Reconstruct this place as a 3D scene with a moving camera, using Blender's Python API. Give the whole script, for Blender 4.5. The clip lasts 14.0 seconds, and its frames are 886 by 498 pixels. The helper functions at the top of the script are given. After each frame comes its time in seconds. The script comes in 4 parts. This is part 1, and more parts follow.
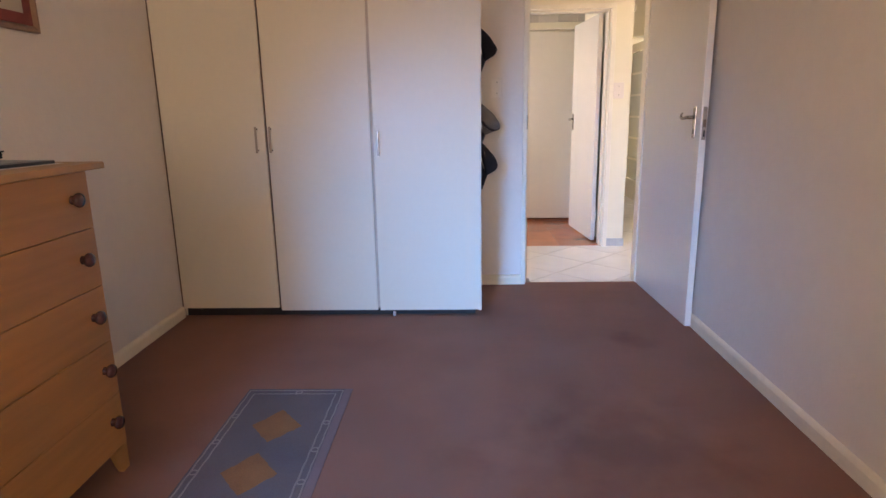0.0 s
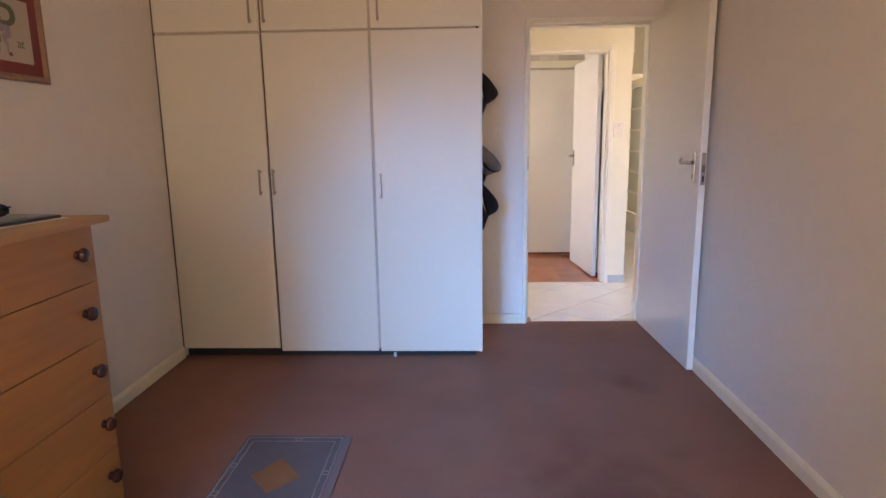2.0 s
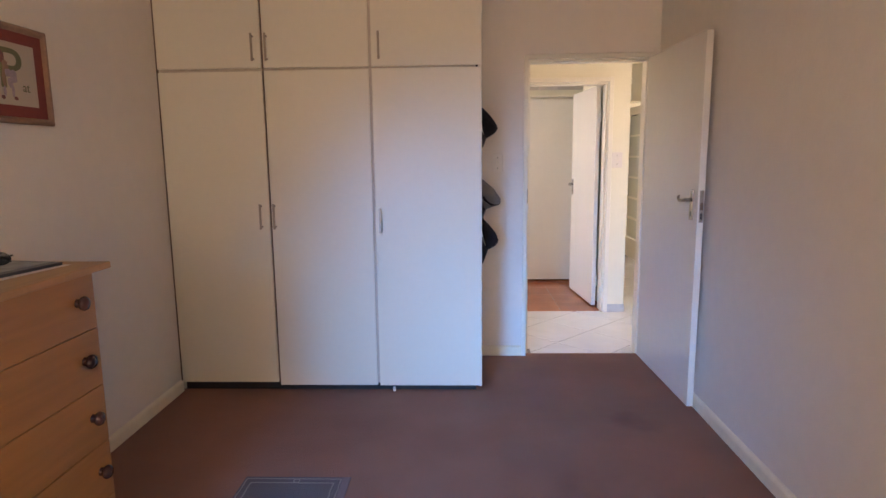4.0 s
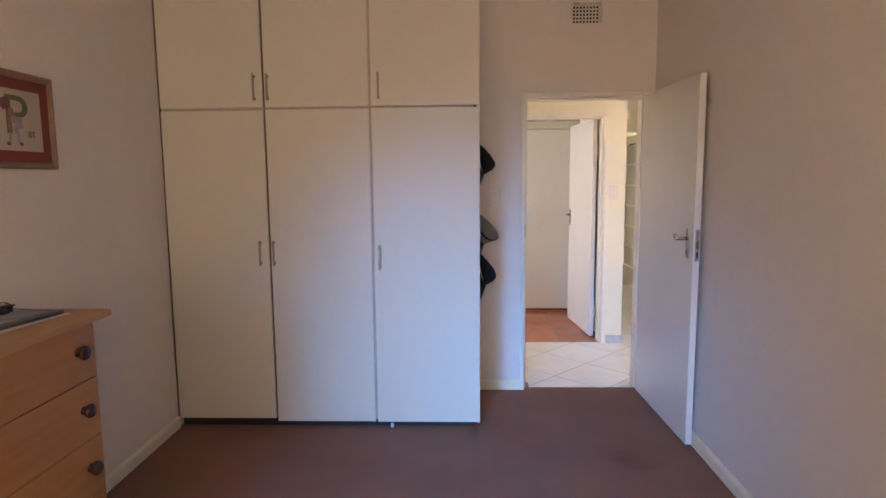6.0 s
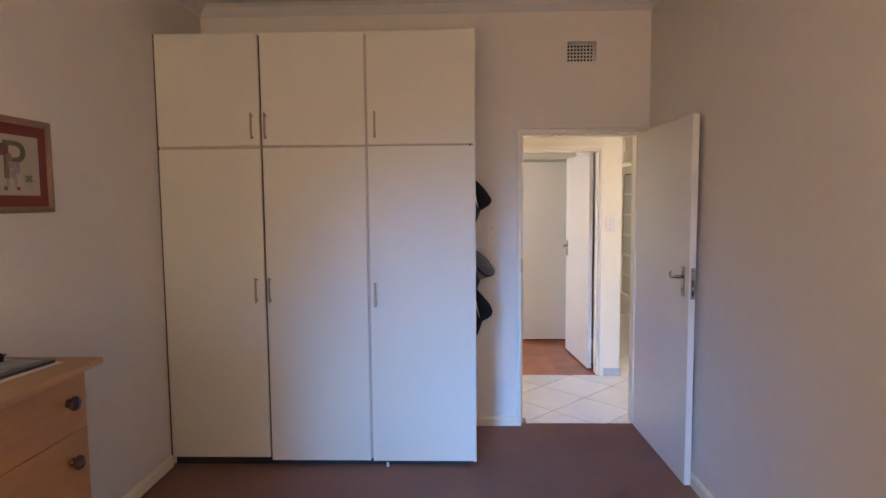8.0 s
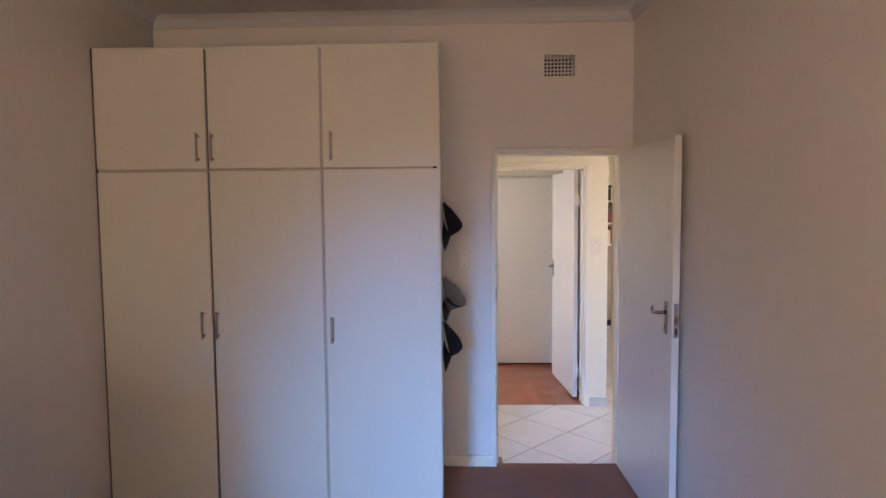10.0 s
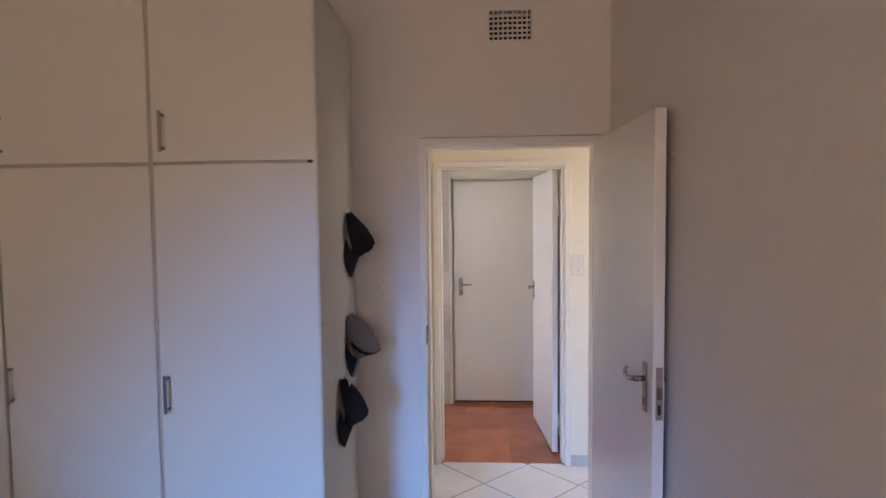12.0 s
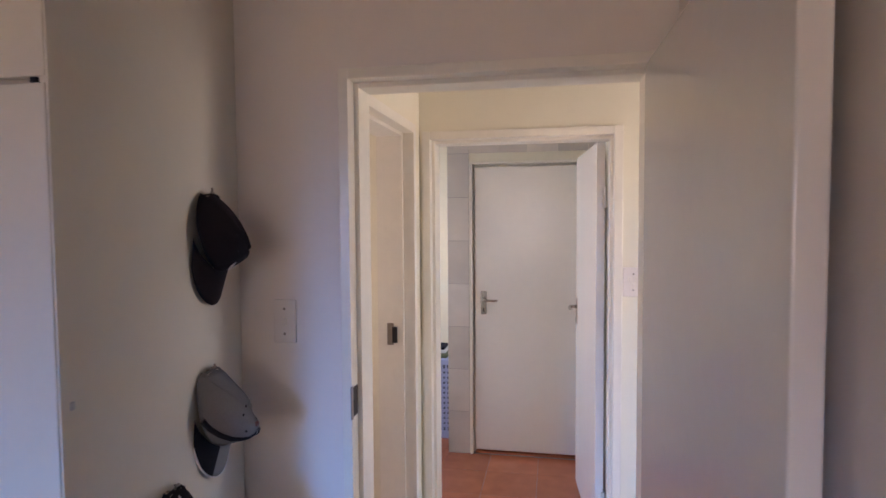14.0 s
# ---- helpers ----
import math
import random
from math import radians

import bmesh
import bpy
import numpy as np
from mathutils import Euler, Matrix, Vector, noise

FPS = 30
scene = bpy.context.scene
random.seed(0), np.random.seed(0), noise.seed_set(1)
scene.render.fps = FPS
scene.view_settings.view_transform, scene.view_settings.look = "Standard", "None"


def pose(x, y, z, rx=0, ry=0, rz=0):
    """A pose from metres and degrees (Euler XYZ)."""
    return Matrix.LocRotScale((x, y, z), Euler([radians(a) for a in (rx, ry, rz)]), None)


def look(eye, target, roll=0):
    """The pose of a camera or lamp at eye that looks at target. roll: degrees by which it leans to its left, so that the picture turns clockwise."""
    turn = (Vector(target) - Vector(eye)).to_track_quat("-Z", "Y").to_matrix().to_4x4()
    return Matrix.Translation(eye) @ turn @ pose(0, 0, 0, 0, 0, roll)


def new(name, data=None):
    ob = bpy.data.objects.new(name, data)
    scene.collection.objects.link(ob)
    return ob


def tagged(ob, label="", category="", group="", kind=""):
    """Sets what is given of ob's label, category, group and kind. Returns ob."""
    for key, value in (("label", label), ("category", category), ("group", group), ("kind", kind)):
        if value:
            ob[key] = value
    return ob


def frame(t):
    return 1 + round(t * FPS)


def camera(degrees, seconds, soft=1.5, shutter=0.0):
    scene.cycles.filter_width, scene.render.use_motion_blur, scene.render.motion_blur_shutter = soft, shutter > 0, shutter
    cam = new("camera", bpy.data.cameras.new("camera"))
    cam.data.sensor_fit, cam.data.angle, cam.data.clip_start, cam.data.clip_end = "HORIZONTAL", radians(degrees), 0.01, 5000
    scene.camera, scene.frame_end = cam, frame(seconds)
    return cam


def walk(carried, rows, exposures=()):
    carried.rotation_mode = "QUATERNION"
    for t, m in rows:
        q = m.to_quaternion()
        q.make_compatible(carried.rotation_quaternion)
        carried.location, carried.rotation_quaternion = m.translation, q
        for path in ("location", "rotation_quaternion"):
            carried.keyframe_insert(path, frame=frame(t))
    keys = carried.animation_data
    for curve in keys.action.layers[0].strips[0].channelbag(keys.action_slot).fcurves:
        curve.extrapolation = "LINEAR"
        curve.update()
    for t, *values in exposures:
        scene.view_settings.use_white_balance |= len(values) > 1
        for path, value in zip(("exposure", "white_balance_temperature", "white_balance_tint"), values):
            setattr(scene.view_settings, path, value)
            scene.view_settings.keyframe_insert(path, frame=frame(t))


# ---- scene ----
cam = camera(73.9, 14.0, shutter=0.3)
PATH = [
    (0, (0.028, -0.269, 1.213), (-0.036, 1.677, 0.759), -1.0),
    (0.5, (0.034, -0.271, 1.232), (-0.037, 1.678, 0.79), -1.1),
    (1, (0.035, -0.27, 1.261), (-0.036, 1.683, 0.838), -1.0),
    (1.5, (0.037, -0.268, 1.286), (-0.035, 1.691, 0.894), -0.9),
    (2, (0.032, -0.262, 1.307), (-0.037, 1.703, 0.938), -0.8),
    (2.5, (0.029, -0.257, 1.332), (-0.038, 1.712, 0.983), -0.7),
    (3, (0.032, -0.253, 1.355), (-0.037, 1.718, 1.018), -0.7),
    (5.5, (0.033, -0.262, 1.479), (-0.03, 1.721, 1.222), -0.5),
    (6, (0.034, -0.265, 1.5), (-0.027, 1.72, 1.261), -0.5),
    (6.5, (0.029, -0.267, 1.519), (-0.028, 1.721, 1.306), -0.4),
    (7, (0.027, -0.265, 1.539), (-0.028, 1.725, 1.345), -0.4),
    (7.5, (0.033, -0.262, 1.564), (-0.023, 1.73, 1.39), -0.5),
    (7.7, (0.04, -0.262, 1.57), (-0.017, 1.73, 1.402), -0.5),
    (10, (0.25, 0.03, 1.683), (0.19, 2.025, 1.549), -0.5),
    (10.5, (0.349, 0.221, 1.694), (0.281, 2.216, 1.565), -0.5),
    (11, (0.482, 0.479, 1.722), (0.395, 2.472, 1.592), -0.6),
    (11.5, (0.618, 0.752, 1.71), (0.516, 2.746, 1.595), -0.6),
    (12, (0.737, 1.026, 1.7), (0.608, 3.019, 1.589), -0.6),
    (12.5, (0.84, 1.332, 1.704), (0.671, 3.322, 1.597), -0.6),
    (13, (0.934, 1.638, 1.693), (0.714, 3.623, 1.588), -0.7),
    (13.5, (1.002, 1.934, 1.685), (0.721, 3.911, 1.581), -0.4),
    (14, (1.034, 2.235, 1.651), (0.662, 4.197, 1.55), -0.4),
]
walk(cam, [(t, look(eye, target, roll)) for t, eye, target, roll in PATH],
     [(0, 3.50, 6220, 19), (3, 3.44, 6100, 19), (7.5, 3.28, 5800, 18), (10, 3.15, 5600, 18), (11, 3.08, 5440, 18), (14, 3.06, 5300, 23)])

# ---- light ----
world = bpy.data.worlds.new("world")
scene.world = world
world.use_nodes = True
sky = world.node_tree.nodes.new("ShaderNodeTexSky")
sky.sky_type, sky.sun_disc = "NISHITA", False
sky.sun_elevation, sky.sun_rotation = radians(47), radians(54)
world.node_tree.links.new(sky.outputs["Color"], world.node_tree.nodes["Background"].inputs["Color"])
world.node_tree.nodes["Background"].inputs["Strength"].default_value = 0.05

sun_data = bpy.data.lights.new("sun", "SUN")
sun_data.energy, sun_data.angle, sun_data.color = 5.0, radians(0.5), (1.0, 0.93, 0.82)
sun = new("sun", sun_data)
sun.matrix_world = look((0, 0, 10), (-0.55, -0.40, 10 - 0.73))


def window_light(name, m, width, height, watts, color):
    data = bpy.data.lights.new(name, "AREA")
    data.shape, data.size, data.size_y, data.energy, data.color = "RECTANGLE", width, height, watts, color
    ob = new(name, data)
    ob.matrix_world = m
    return ob


sky_light = window_light("bedroom_window_light", look((-1.15, -1.74, 1.6), (0.40, 3.3, 0.05)), 0.70, 0.85, 1.40, (0.16, 0.46, 1.0))
sky_light.data.spread = radians(37)
broad_sky = window_light("bedroom_window_light", look((0.15, -1.73, 1.5), (0.15, 3.3, 0.5)), 2.1, 1.2, 0.32, (0.42, 0.66, 1.0))
broad_sky.data.spread = radians(95)
window_light("hall_window_light", look((2.70, 4.45, 1.4), (0.0, 4.5, 1.0)), 0.85, 1.4, 1.2, (1.0, 0.93, 0.80))
window_light("bathroom_window_light", look((-1.16, 6.0, 1.45), (1.0, 6.2, 0.5)), 1.1, 0.9, 2.2, (0.68, 0.84, 1.0))
# Unseen pinkish lamp added in the side room to light its far door jamb
window_light("side_room_fill_light", look((-1.16, 4.45, 1.5), (0.3, 4.5, 1.1)), 0.6, 0.9, 0.5, (1.0, 0.86, 0.78))
# Unseen fill lamp, added to brighten the bookcase and the glass panes
window_light("lounge_fill_light", look((3.94, 8.7, 1.4), (1.0, 8.7, 1.0)), 1.5, 1.3, 2.6, (1.0, 0.97, 0.92))


# ---- materials ----
def material(name, color, rough=0.5, metal=0.0, spread=0.06, grain=60.0, blotch=1.6, bump=0.05, bump_scale=220.0,
             stretch=(1, 1, 1), spec=0.5, coat=0.0, random_tint=0.0):
    """A painted or plain surface: base colour with fine grain and broad blotches, uneven gloss and slight relief."""
    m = bpy.data.materials.new(name)
    m.use_nodes = True
    n, l = m.node_tree.nodes, m.node_tree.links
    b = n["Principled BSDF"]
    b.inputs["Metallic"].default_value = metal
    b.inputs["Specular IOR Level"].default_value = spec
    b.inputs["Coat Weight"].default_value = coat
    tc, mp = n.new("ShaderNodeTexCoord"), n.new("ShaderNodeMapping")
    mp.inputs["Scale"].default_value = stretch
    l.new(tc.outputs["Object"], mp.inputs["Vector"])

    def tex(scale, detail):
        t = n.new("ShaderNodeTexNoise")
        t.inputs["Scale"].default_value, t.inputs["Detail"].default_value = scale, detail
        l.new(mp.outputs["Vector"], t.inputs["Vector"])
        return t.outputs["Fac"]

    fine, broad = tex(grain, 4.0), tex(blotch, 3.0)
    mix = n.new("ShaderNodeMath")
    mix.operation = "MULTIPLY_ADD"
    mix.inputs[1].default_value = 0.45
    half = n.new("ShaderNodeMath")
    half.operation = "MULTIPLY"
    half.inputs[1].default_value = 0.55
    l.new(broad, half.inputs[0])
    l.new(fine, mix.inputs[0])
    l.new(half.outputs[0], mix.inputs[2])
    ramp = n.new("ShaderNodeValToRGB")
    ramp.color_ramp.elements[0].position, ramp.color_ramp.elements[1].position = 0.32, 0.68
    ramp.color_ramp.elements[0].color = (*[c * (1 - spread) for c in color], 1)
    ramp.color_ramp.elements[1].color = (*[min(1, c * (1 + spread)) for c in color], 1)
    l.new(mix.outputs[0], ramp.inputs["Fac"])
    out = ramp.outputs["Color"]
    if random_tint:
        info, hsv = n.new("ShaderNodeObjectInfo"), n.new("ShaderNodeHueSaturation")
        rng = n.new("ShaderNodeMapRange")
        rng.inputs["To Min"].default_value, rng.inputs["To Max"].default_value = 1 - random_tint, 1 + random_tint
        l.new(info.outputs["Random"], rng.inputs["Value"])
        l.new(rng.outputs["Result"], hsv.inputs["Value"])
        l.new(out, hsv.inputs["Color"])
        out = hsv.outputs["Color"]
    l.new(out, b.inputs["Base Color"])
    rr = n.new("ShaderNodeMapRange")
    rr.inputs["To Min"].default_value, rr.inputs["To Max"].default_value = max(0.03, rough * 0.85), min(1, rough * 1.15)
    l.new(broad, rr.inputs["Value"])
    l.new(rr.outputs["Result"], b.inputs["Roughness"])
    if bump:
        bp = n.new("ShaderNodeBump")
        bp.inputs["Strength"].default_value, bp.inputs["Distance"].default_value = bump, 0.01
        l.new(tex(bump_scale, 3.0), bp.inputs["Height"])
        l.new(bp.outputs["Normal"], b.inputs["Normal"])
    return m


M_WALL = material("wall_paint", (0.78, 0.70, 0.61), 0.55, spread=0.03, grain=14, blotch=0.9, bump=0.12, bump_scale=45)
M_HALL = material("hall_paint", (0.82, 0.755, 0.585), 0.6, spread=0.02, grain=14, blotch=0.9, bump=0.1, bump_scale=45)
M_CEIL = material("ceiling_paint", (0.66, 0.62, 0.59), 0.7, spread=0.03, grain=10, blotch=0.7, bump=0.05)
M_WARD = material("wardrobe_board", (0.72, 0.663, 0.54), 0.38, spread=0.02, grain=30, blotch=1.1, bump=0.02, bump_scale=120)
M_EDGE = material("wardrobe_edging", (0.50, 0.42, 0.33), 0.5, spread=0.12, grain=30, blotch=5)
# Dark brown that paints shade into the wardrobe's gaps; also colours the latch
M_GAP = material("dark_brown_gap_shade", (0.13, 0.08, 0.05), 0.6, spread=0.2, grain=40)
M_DOOR = material("door_enamel", (0.82, 0.76, 0.67), 0.19, spread=0.02, grain=20, blotch=1.2, bump=0.012, bump_scale=30)
M_SKIRT = material("skirting_enamel", (0.84, 0.745, 0.565), 0.35, spread=0.06, grain=25, blotch=3, bump=0.012, bump_scale=60)
M_TRIM = material("trim_enamel", (0.82, 0.755, 0.63), 0.30, spread=0.04, grain=25, blotch=3, bump=0.012, bump_scale=60)
M_CARPET = material("carpet", (0.325, 0.172, 0.122), 0.95, spread=0.20, grain=420, blotch=1.7, bump=0.6, bump_scale=700, spec=0.1)


def stain_and_shade(m, places):
    """Dirty patches, and shade painted in, on a carpet: (x, y, radius, depth) each, with ragged edges."""
    n, l = m.node_tree.nodes, m.node_tree.links
    b = n["Principled BSDF"]
    color = b.inputs["Base Color"].links[0].from_socket
    tc, ragged = n.new("ShaderNodeTexCoord"), n.new("ShaderNodeTexNoise")
    ragged.inputs["Scale"].default_value, ragged.inputs["Detail"].default_value = 7.0, 5.0
    l.new(tc.outputs["Object"], ragged.inputs["Vector"])
    for x, y, radius, depth in places:
        dist, wobble, rng, mix = n.new("ShaderNodeVectorMath"), n.new("ShaderNodeMath"), n.new("ShaderNodeMapRange"), n.new("ShaderNodeMix")
        dist.operation = "DISTANCE"
        dist.inputs[1].default_value = (x, y, 0.0)
        l.new(tc.outputs["Object"], dist.inputs[0])
        wobble.operation, wobble.inputs[1].default_value = "MULTIPLY_ADD", radius * 1.6
        l.new(ragged.outputs["Fac"], wobble.inputs[0])
        l.new(dist.outputs["Value"], wobble.inputs[2])
        rng.interpolation_type = "SMOOTHSTEP"
        rng.inputs["From Min"].default_value, rng.inputs["From Max"].default_value = radius * 0.7, radius * 1.9
        rng.inputs["To Min"].default_value, rng.inputs["To Max"].default_value = depth, 0.0
        l.new(wobble.outputs[0], rng.inputs["Value"])
        mix.data_type, mix.blend_type = "RGBA", "MULTIPLY"
        l.new(rng.outputs["Result"], mix.inputs["Factor"])
        l.new(color, mix.inputs["A"])
        mix.inputs["B"].default_value = (0.42, 0.40, 0.40, 1)
        color = mix.outputs["Result"]
    l.new(color, b.inputs["Base Color"])


# Third patch, the broad one, paints shade over the carpet's less lit right side.
stain_and_shade(M_CARPET, ((0.92, 2.72, 0.16, 0.45), (0.02, 1.60, 0.14, 0.22), (0.60, 1.72, 0.55, 0.42), (-1.05, 1.75, 0.3, 0.25)))
M_TILE = material("white_floor_tile", (0.80, 0.77, 0.73), 0.16, spread=0.06, grain=9, blotch=3.5, bump=0.01, random_tint=0.03)
M_GROUT = material("grout", (0.24, 0.21, 0.19), 0.9, spread=0.15, bump=0.3)
M_TGROUT = material("brown_grout", (0.34, 0.125, 0.06), 0.9, spread=0.2, bump=0.2)
M_TERRA = material("terracotta_tile", (0.44, 0.142, 0.062), 0.14, spread=0.17, grain=9, blotch=5, bump=0.03, random_tint=0.12)
M_WTILE = material("beige_wall_tile", (0.62, 0.55, 0.47), 0.25, spread=0.08, grain=8, blotch=3, bump=0.02, random_tint=0.10)
M_SKTILE = material("grey_skirting_tile", (0.50, 0.49, 0.47), 0.4, spread=0.12, grain=40, blotch=8)
M_WOOD = material("orange_wood", (0.39, 0.183, 0.05), 0.5, spread=0.16, grain=38, blotch=4, bump=0.04, stretch=(1, 0.09, 1), bump_scale=90)
M_WOODTOP = material("wood_top", (0.46, 0.25, 0.09), 0.45, spread=0.16, grain=38, blotch=4, bump=0.04, stretch=(1, 0.09, 1), bump_scale=90)
M_KNOB = material("dark_knob_wood", (0.065, 0.022, 0.016), 0.22, spread=0.3, grain=60, blotch=12)
M_DARK = material("dark_void", (0.03, 0.025, 0.022), 0.9, spread=0.2)
M_STEEL = material("brushed_nickel", (0.36, 0.31, 0.25), 0.32, metal=1.0, spread=0.08, grain=200, bump=0.02)
M_CHROME = material("chrome", (0.42, 0.385, 0.34), 0.2, metal=1.0, spread=0.06, grain=90, bump=0.0)
M_BRASS = material("tarnished_plate", (0.34, 0.29, 0.24), 0.4, metal=1.0, spread=0.15, grain=90, bump=0.03)
M_PLASTIC = material("switch_plastic", (0.78, 0.705, 0.62), 0.3, spread=0.02, bump=0.0)
M_BLACKCAP = material("black_cloth", (0.012, 0.010, 0.013), 0.85, spread=0.25, grain=300, bump=0.35, bump_scale=900, spec=0.2)
M_NAVY = material("navy_cloth", (0.014, 0.013, 0.018), 0.85, spread=0.25, grain=300, bump=0.35, bump_scale=900, spec=0.2)
M_GREYCAP = material("grey_cloth", (0.21, 0.197, 0.19), 0.9, spread=0.12, grain=300, bump=0.35, bump_scale=900, spec=0.2)
M_WHITE = material("white_thread", (0.72, 0.70, 0.68), 0.8, spread=0.06, grain=400, bump=0.2)
M_FRAME = material("gilt_frame_wood", (0.27, 0.155, 0.095), 0.4, spread=0.2, grain=60, blotch=9, bump=0.06)
M_MAT = material("red_mount", (0.21, 0.044, 0.036), 0.75, spread=0.1, grain=90, blotch=5)
M_CREAM = material("cream_linen", (0.52, 0.44, 0.34), 0.9, spread=0.06, grain=260, bump=0.2, bump_scale=600)
M_GREEN = material("green_thread", (0.165, 0.165, 0.085), 0.9, spread=0.25, grain=120, bump=0.2)
M_MAROON = material("maroon_thread", (0.20, 0.09, 0.08), 0.9, spread=0.25, grain=120, bump=0.2)
M_VIOLET = material("violet_thread", (0.36, 0.29, 0.33), 0.9, spread=0.25, grain=120, bump=0.2)
M_RUG = material("blue_rug", (0.172, 0.148, 0.148), 0.95, spread=0.2, grain=300, blotch=3, bump=0.5, bump_scale=600, spec=0.1)
M_RUGHEM = material("rug_hem", (0.25, 0.195, 0.195), 0.95, spread=0.2, grain=300, blotch=3, bump=0.5, bump_scale=600, spec=0.1)
M_RUGLINE = material("rug_cream_yarn", (0.33, 0.29, 0.265), 0.95, spread=0.2, grain=300, blotch=3, bump=0.5, bump_scale=600, spec=0.1)
M_RUGGOLD = material("rug_gold_yarn", (0.31, 0.155, 0.064), 0.95, spread=0.25, grain=200, blotch=6, bump=0.5, bump_scale=600, spec=0.1)
M_PAPER = material("dark_folder", (0.05, 0.055, 0.06), 0.35, spread=0.4, grain=14, blotch=9, bump=0.02)
M_PAPER2 = material("grey_print", (0.24, 0.26, 0.27), 0.4, spread=0.65, grain=9, blotch=22, bump=0.02)
M_BLACK = material("black_plastic", (0.012, 0.012, 0.013), 0.25, spread=0.2, bump=0.0)
M_BASKET = material("lilac_plastic", (0.38, 0.40, 0.60), 0.4, spread=0.05)
# Dark lilac grey that paints the shade inside the basket
M_SLOT_SHADE = material("basket_slot_shade", (0.13, 0.13, 0.19), 0.9, spread=0.3, grain=30)
M_BOOK_A = material("book_red", (0.30, 0.07, 0.05), 0.6, spread=0.2, random_tint=0.4)
M_BOOK_B = material("book_cream", (0.52, 0.46, 0.36), 0.6, spread=0.2, random_tint=0.4)
M_BOOK_C = material("book_dark", (0.07, 0.06, 0.06), 0.6, spread=0.2, random_tint=0.5)
M_SHELFBACK = material("shelf_back_board", (0.28, 0.23, 0.17), 0.6, spread=0.15, grain=20)
M_GROUND = material("outdoor_paving", (0.38, 0.275, 0.145), 0.9, spread=0.2, grain=6, blotch=0.4, bump=0.3, bump_scale=30)
# Two unseen outdoor walls, coloured to throw warm light into the bedroom
M_BOUNCE_WALL = material("bounce_wall_paint", (0.72, 0.595, 0.425), 0.85, spread=0.1, grain=8, blotch=0.6)
M_BOUNCE_BLOCK = material("bounce_block_plaster", (0.39, 0.30, 0.18), 0.85, spread=0.1, grain=8, blotch=0.6)


def glass_material():
    m = bpy.data.materials.new("obscure_glass")
    m.use_nodes = True
    b = m.node_tree.nodes["Principled BSDF"]
    b.inputs["Transmission Weight"].default_value, b.inputs["Roughness"].default_value = 1.0, 0.38
    b.inputs["IOR"].default_value, b.inputs["Base Color"].default_value = 1.45, (0.40, 0.38, 0.28, 1)
    return m


M_OBSCURE = glass_material()


# ---- mesh helpers ----
def box(bm, x0, x1, y0, y1, z0, z1, bevel=0.0, segments=2):
    made = bmesh.ops.create_cube(bm, size=1.0)["verts"]
    for v in made:
        v.co = Vector((x0 + (v.co.x + 0.5) * (x1 - x0), y0 + (v.co.y + 0.5) * (y1 - y0), z0 + (v.co.z + 0.5) * (z1 - z0)))
    if bevel:
        edges = list({e for v in made for e in v.link_edges})
        bmesh.ops.bevel(bm, geom=edges, offset=bevel, segments=segments, affect="EDGES", profile=0.5)
    return bm


def solid(*args, **kw):
    return box(bmesh.new(), *args, **kw)


def tube(bm, points, radius, sides=10, flat=1.0):
    """A round bar along the points, closed at both ends; flat squeezes it across."""
    pts = [Vector(p) for p in points]
    rings = []
    side = None
    for i, p in enumerate(pts):
        d = (pts[min(i + 1, len(pts) - 1)] - pts[max(i - 1, 0)]).normalized()
        if side is None:
            side = d.cross(Vector((0.3, 0.2, 1) if abs(d.z) < 0.9 else (1, 0.1, 0))).normalized()
        side = (side - d * side.dot(d)).normalized()
        up = d.cross(side)
        r = radius[i] if isinstance(radius, (list, tuple)) else radius
        rings.append([bm.verts.new(p + side * r * math.cos(a) + up * r * flat * math.sin(a))
                      for a in (2 * math.pi * k / sides for k in range(sides))])
    for a, b in zip(rings, rings[1:]):
        for k in range(sides):
            bm.faces.new((a[k], a[(k + 1) % sides], b[(k + 1) % sides], b[k]))
    bm.faces.new(rings[0][::-1])
    bm.faces.new(rings[-1])
    return bm


def lathe(bm, profile, centre, axis, sides=18):
    """Turns a profile of (radius, height) round an axis through centre."""
    q = Vector((0, 0, 1)).rotation_difference(Vector(axis))
    rings = [[bm.verts.new(Vector(centre) + q @ Vector((r * math.cos(a), r * math.sin(a), h)))
              for a in (2 * math.pi * k / sides for k in range(sides))] for r, h in profile]
    for a, b in zip(rings, rings[1:]):
        for k in range(sides):
            bm.faces.new((a[k], a[(k + 1) % sides], b[(k + 1) % sides], b[k]))
    bm.faces.new(rings[0][::-1])
    bm.faces.new(rings[-1])
    return bm


def extrude_profile(bm, profile, start, end, right, up=(0, 0, 1)):
    """A moulding: a closed profile of (out, up) pairs swept from start to end; right is the way out of the wall."""
    right, up = Vector(right), Vector(up)
    a = [bm.verts.new(Vector(start) + right * p + up * q) for p, q in profile]
    b = [bm.verts.new(Vector(end) + right * p + up * q) for p, q in profile]
    n = len(profile)
    for k in range(n):
        bm.faces.new((a[k], a[(k + 1) % n], b[(k + 1) % n], b[k]))
    bm.faces.new(a[::-1])
    bm.faces.new(b)
    return bm


def link(name, bm, mat, smooth=False):
    bmesh.ops.recalc_face_normals(bm, faces=bm.faces)
    mesh = bpy.data.meshes.new(name)
    if smooth:
        for f in bm.faces:
            f.smooth = True
    bm.to_mesh(mesh)
    bm.free()
    for one in mat if isinstance(mat, (list, tuple)) else (mat,):
        mesh.materials.append(one)
    return new(name, mesh)


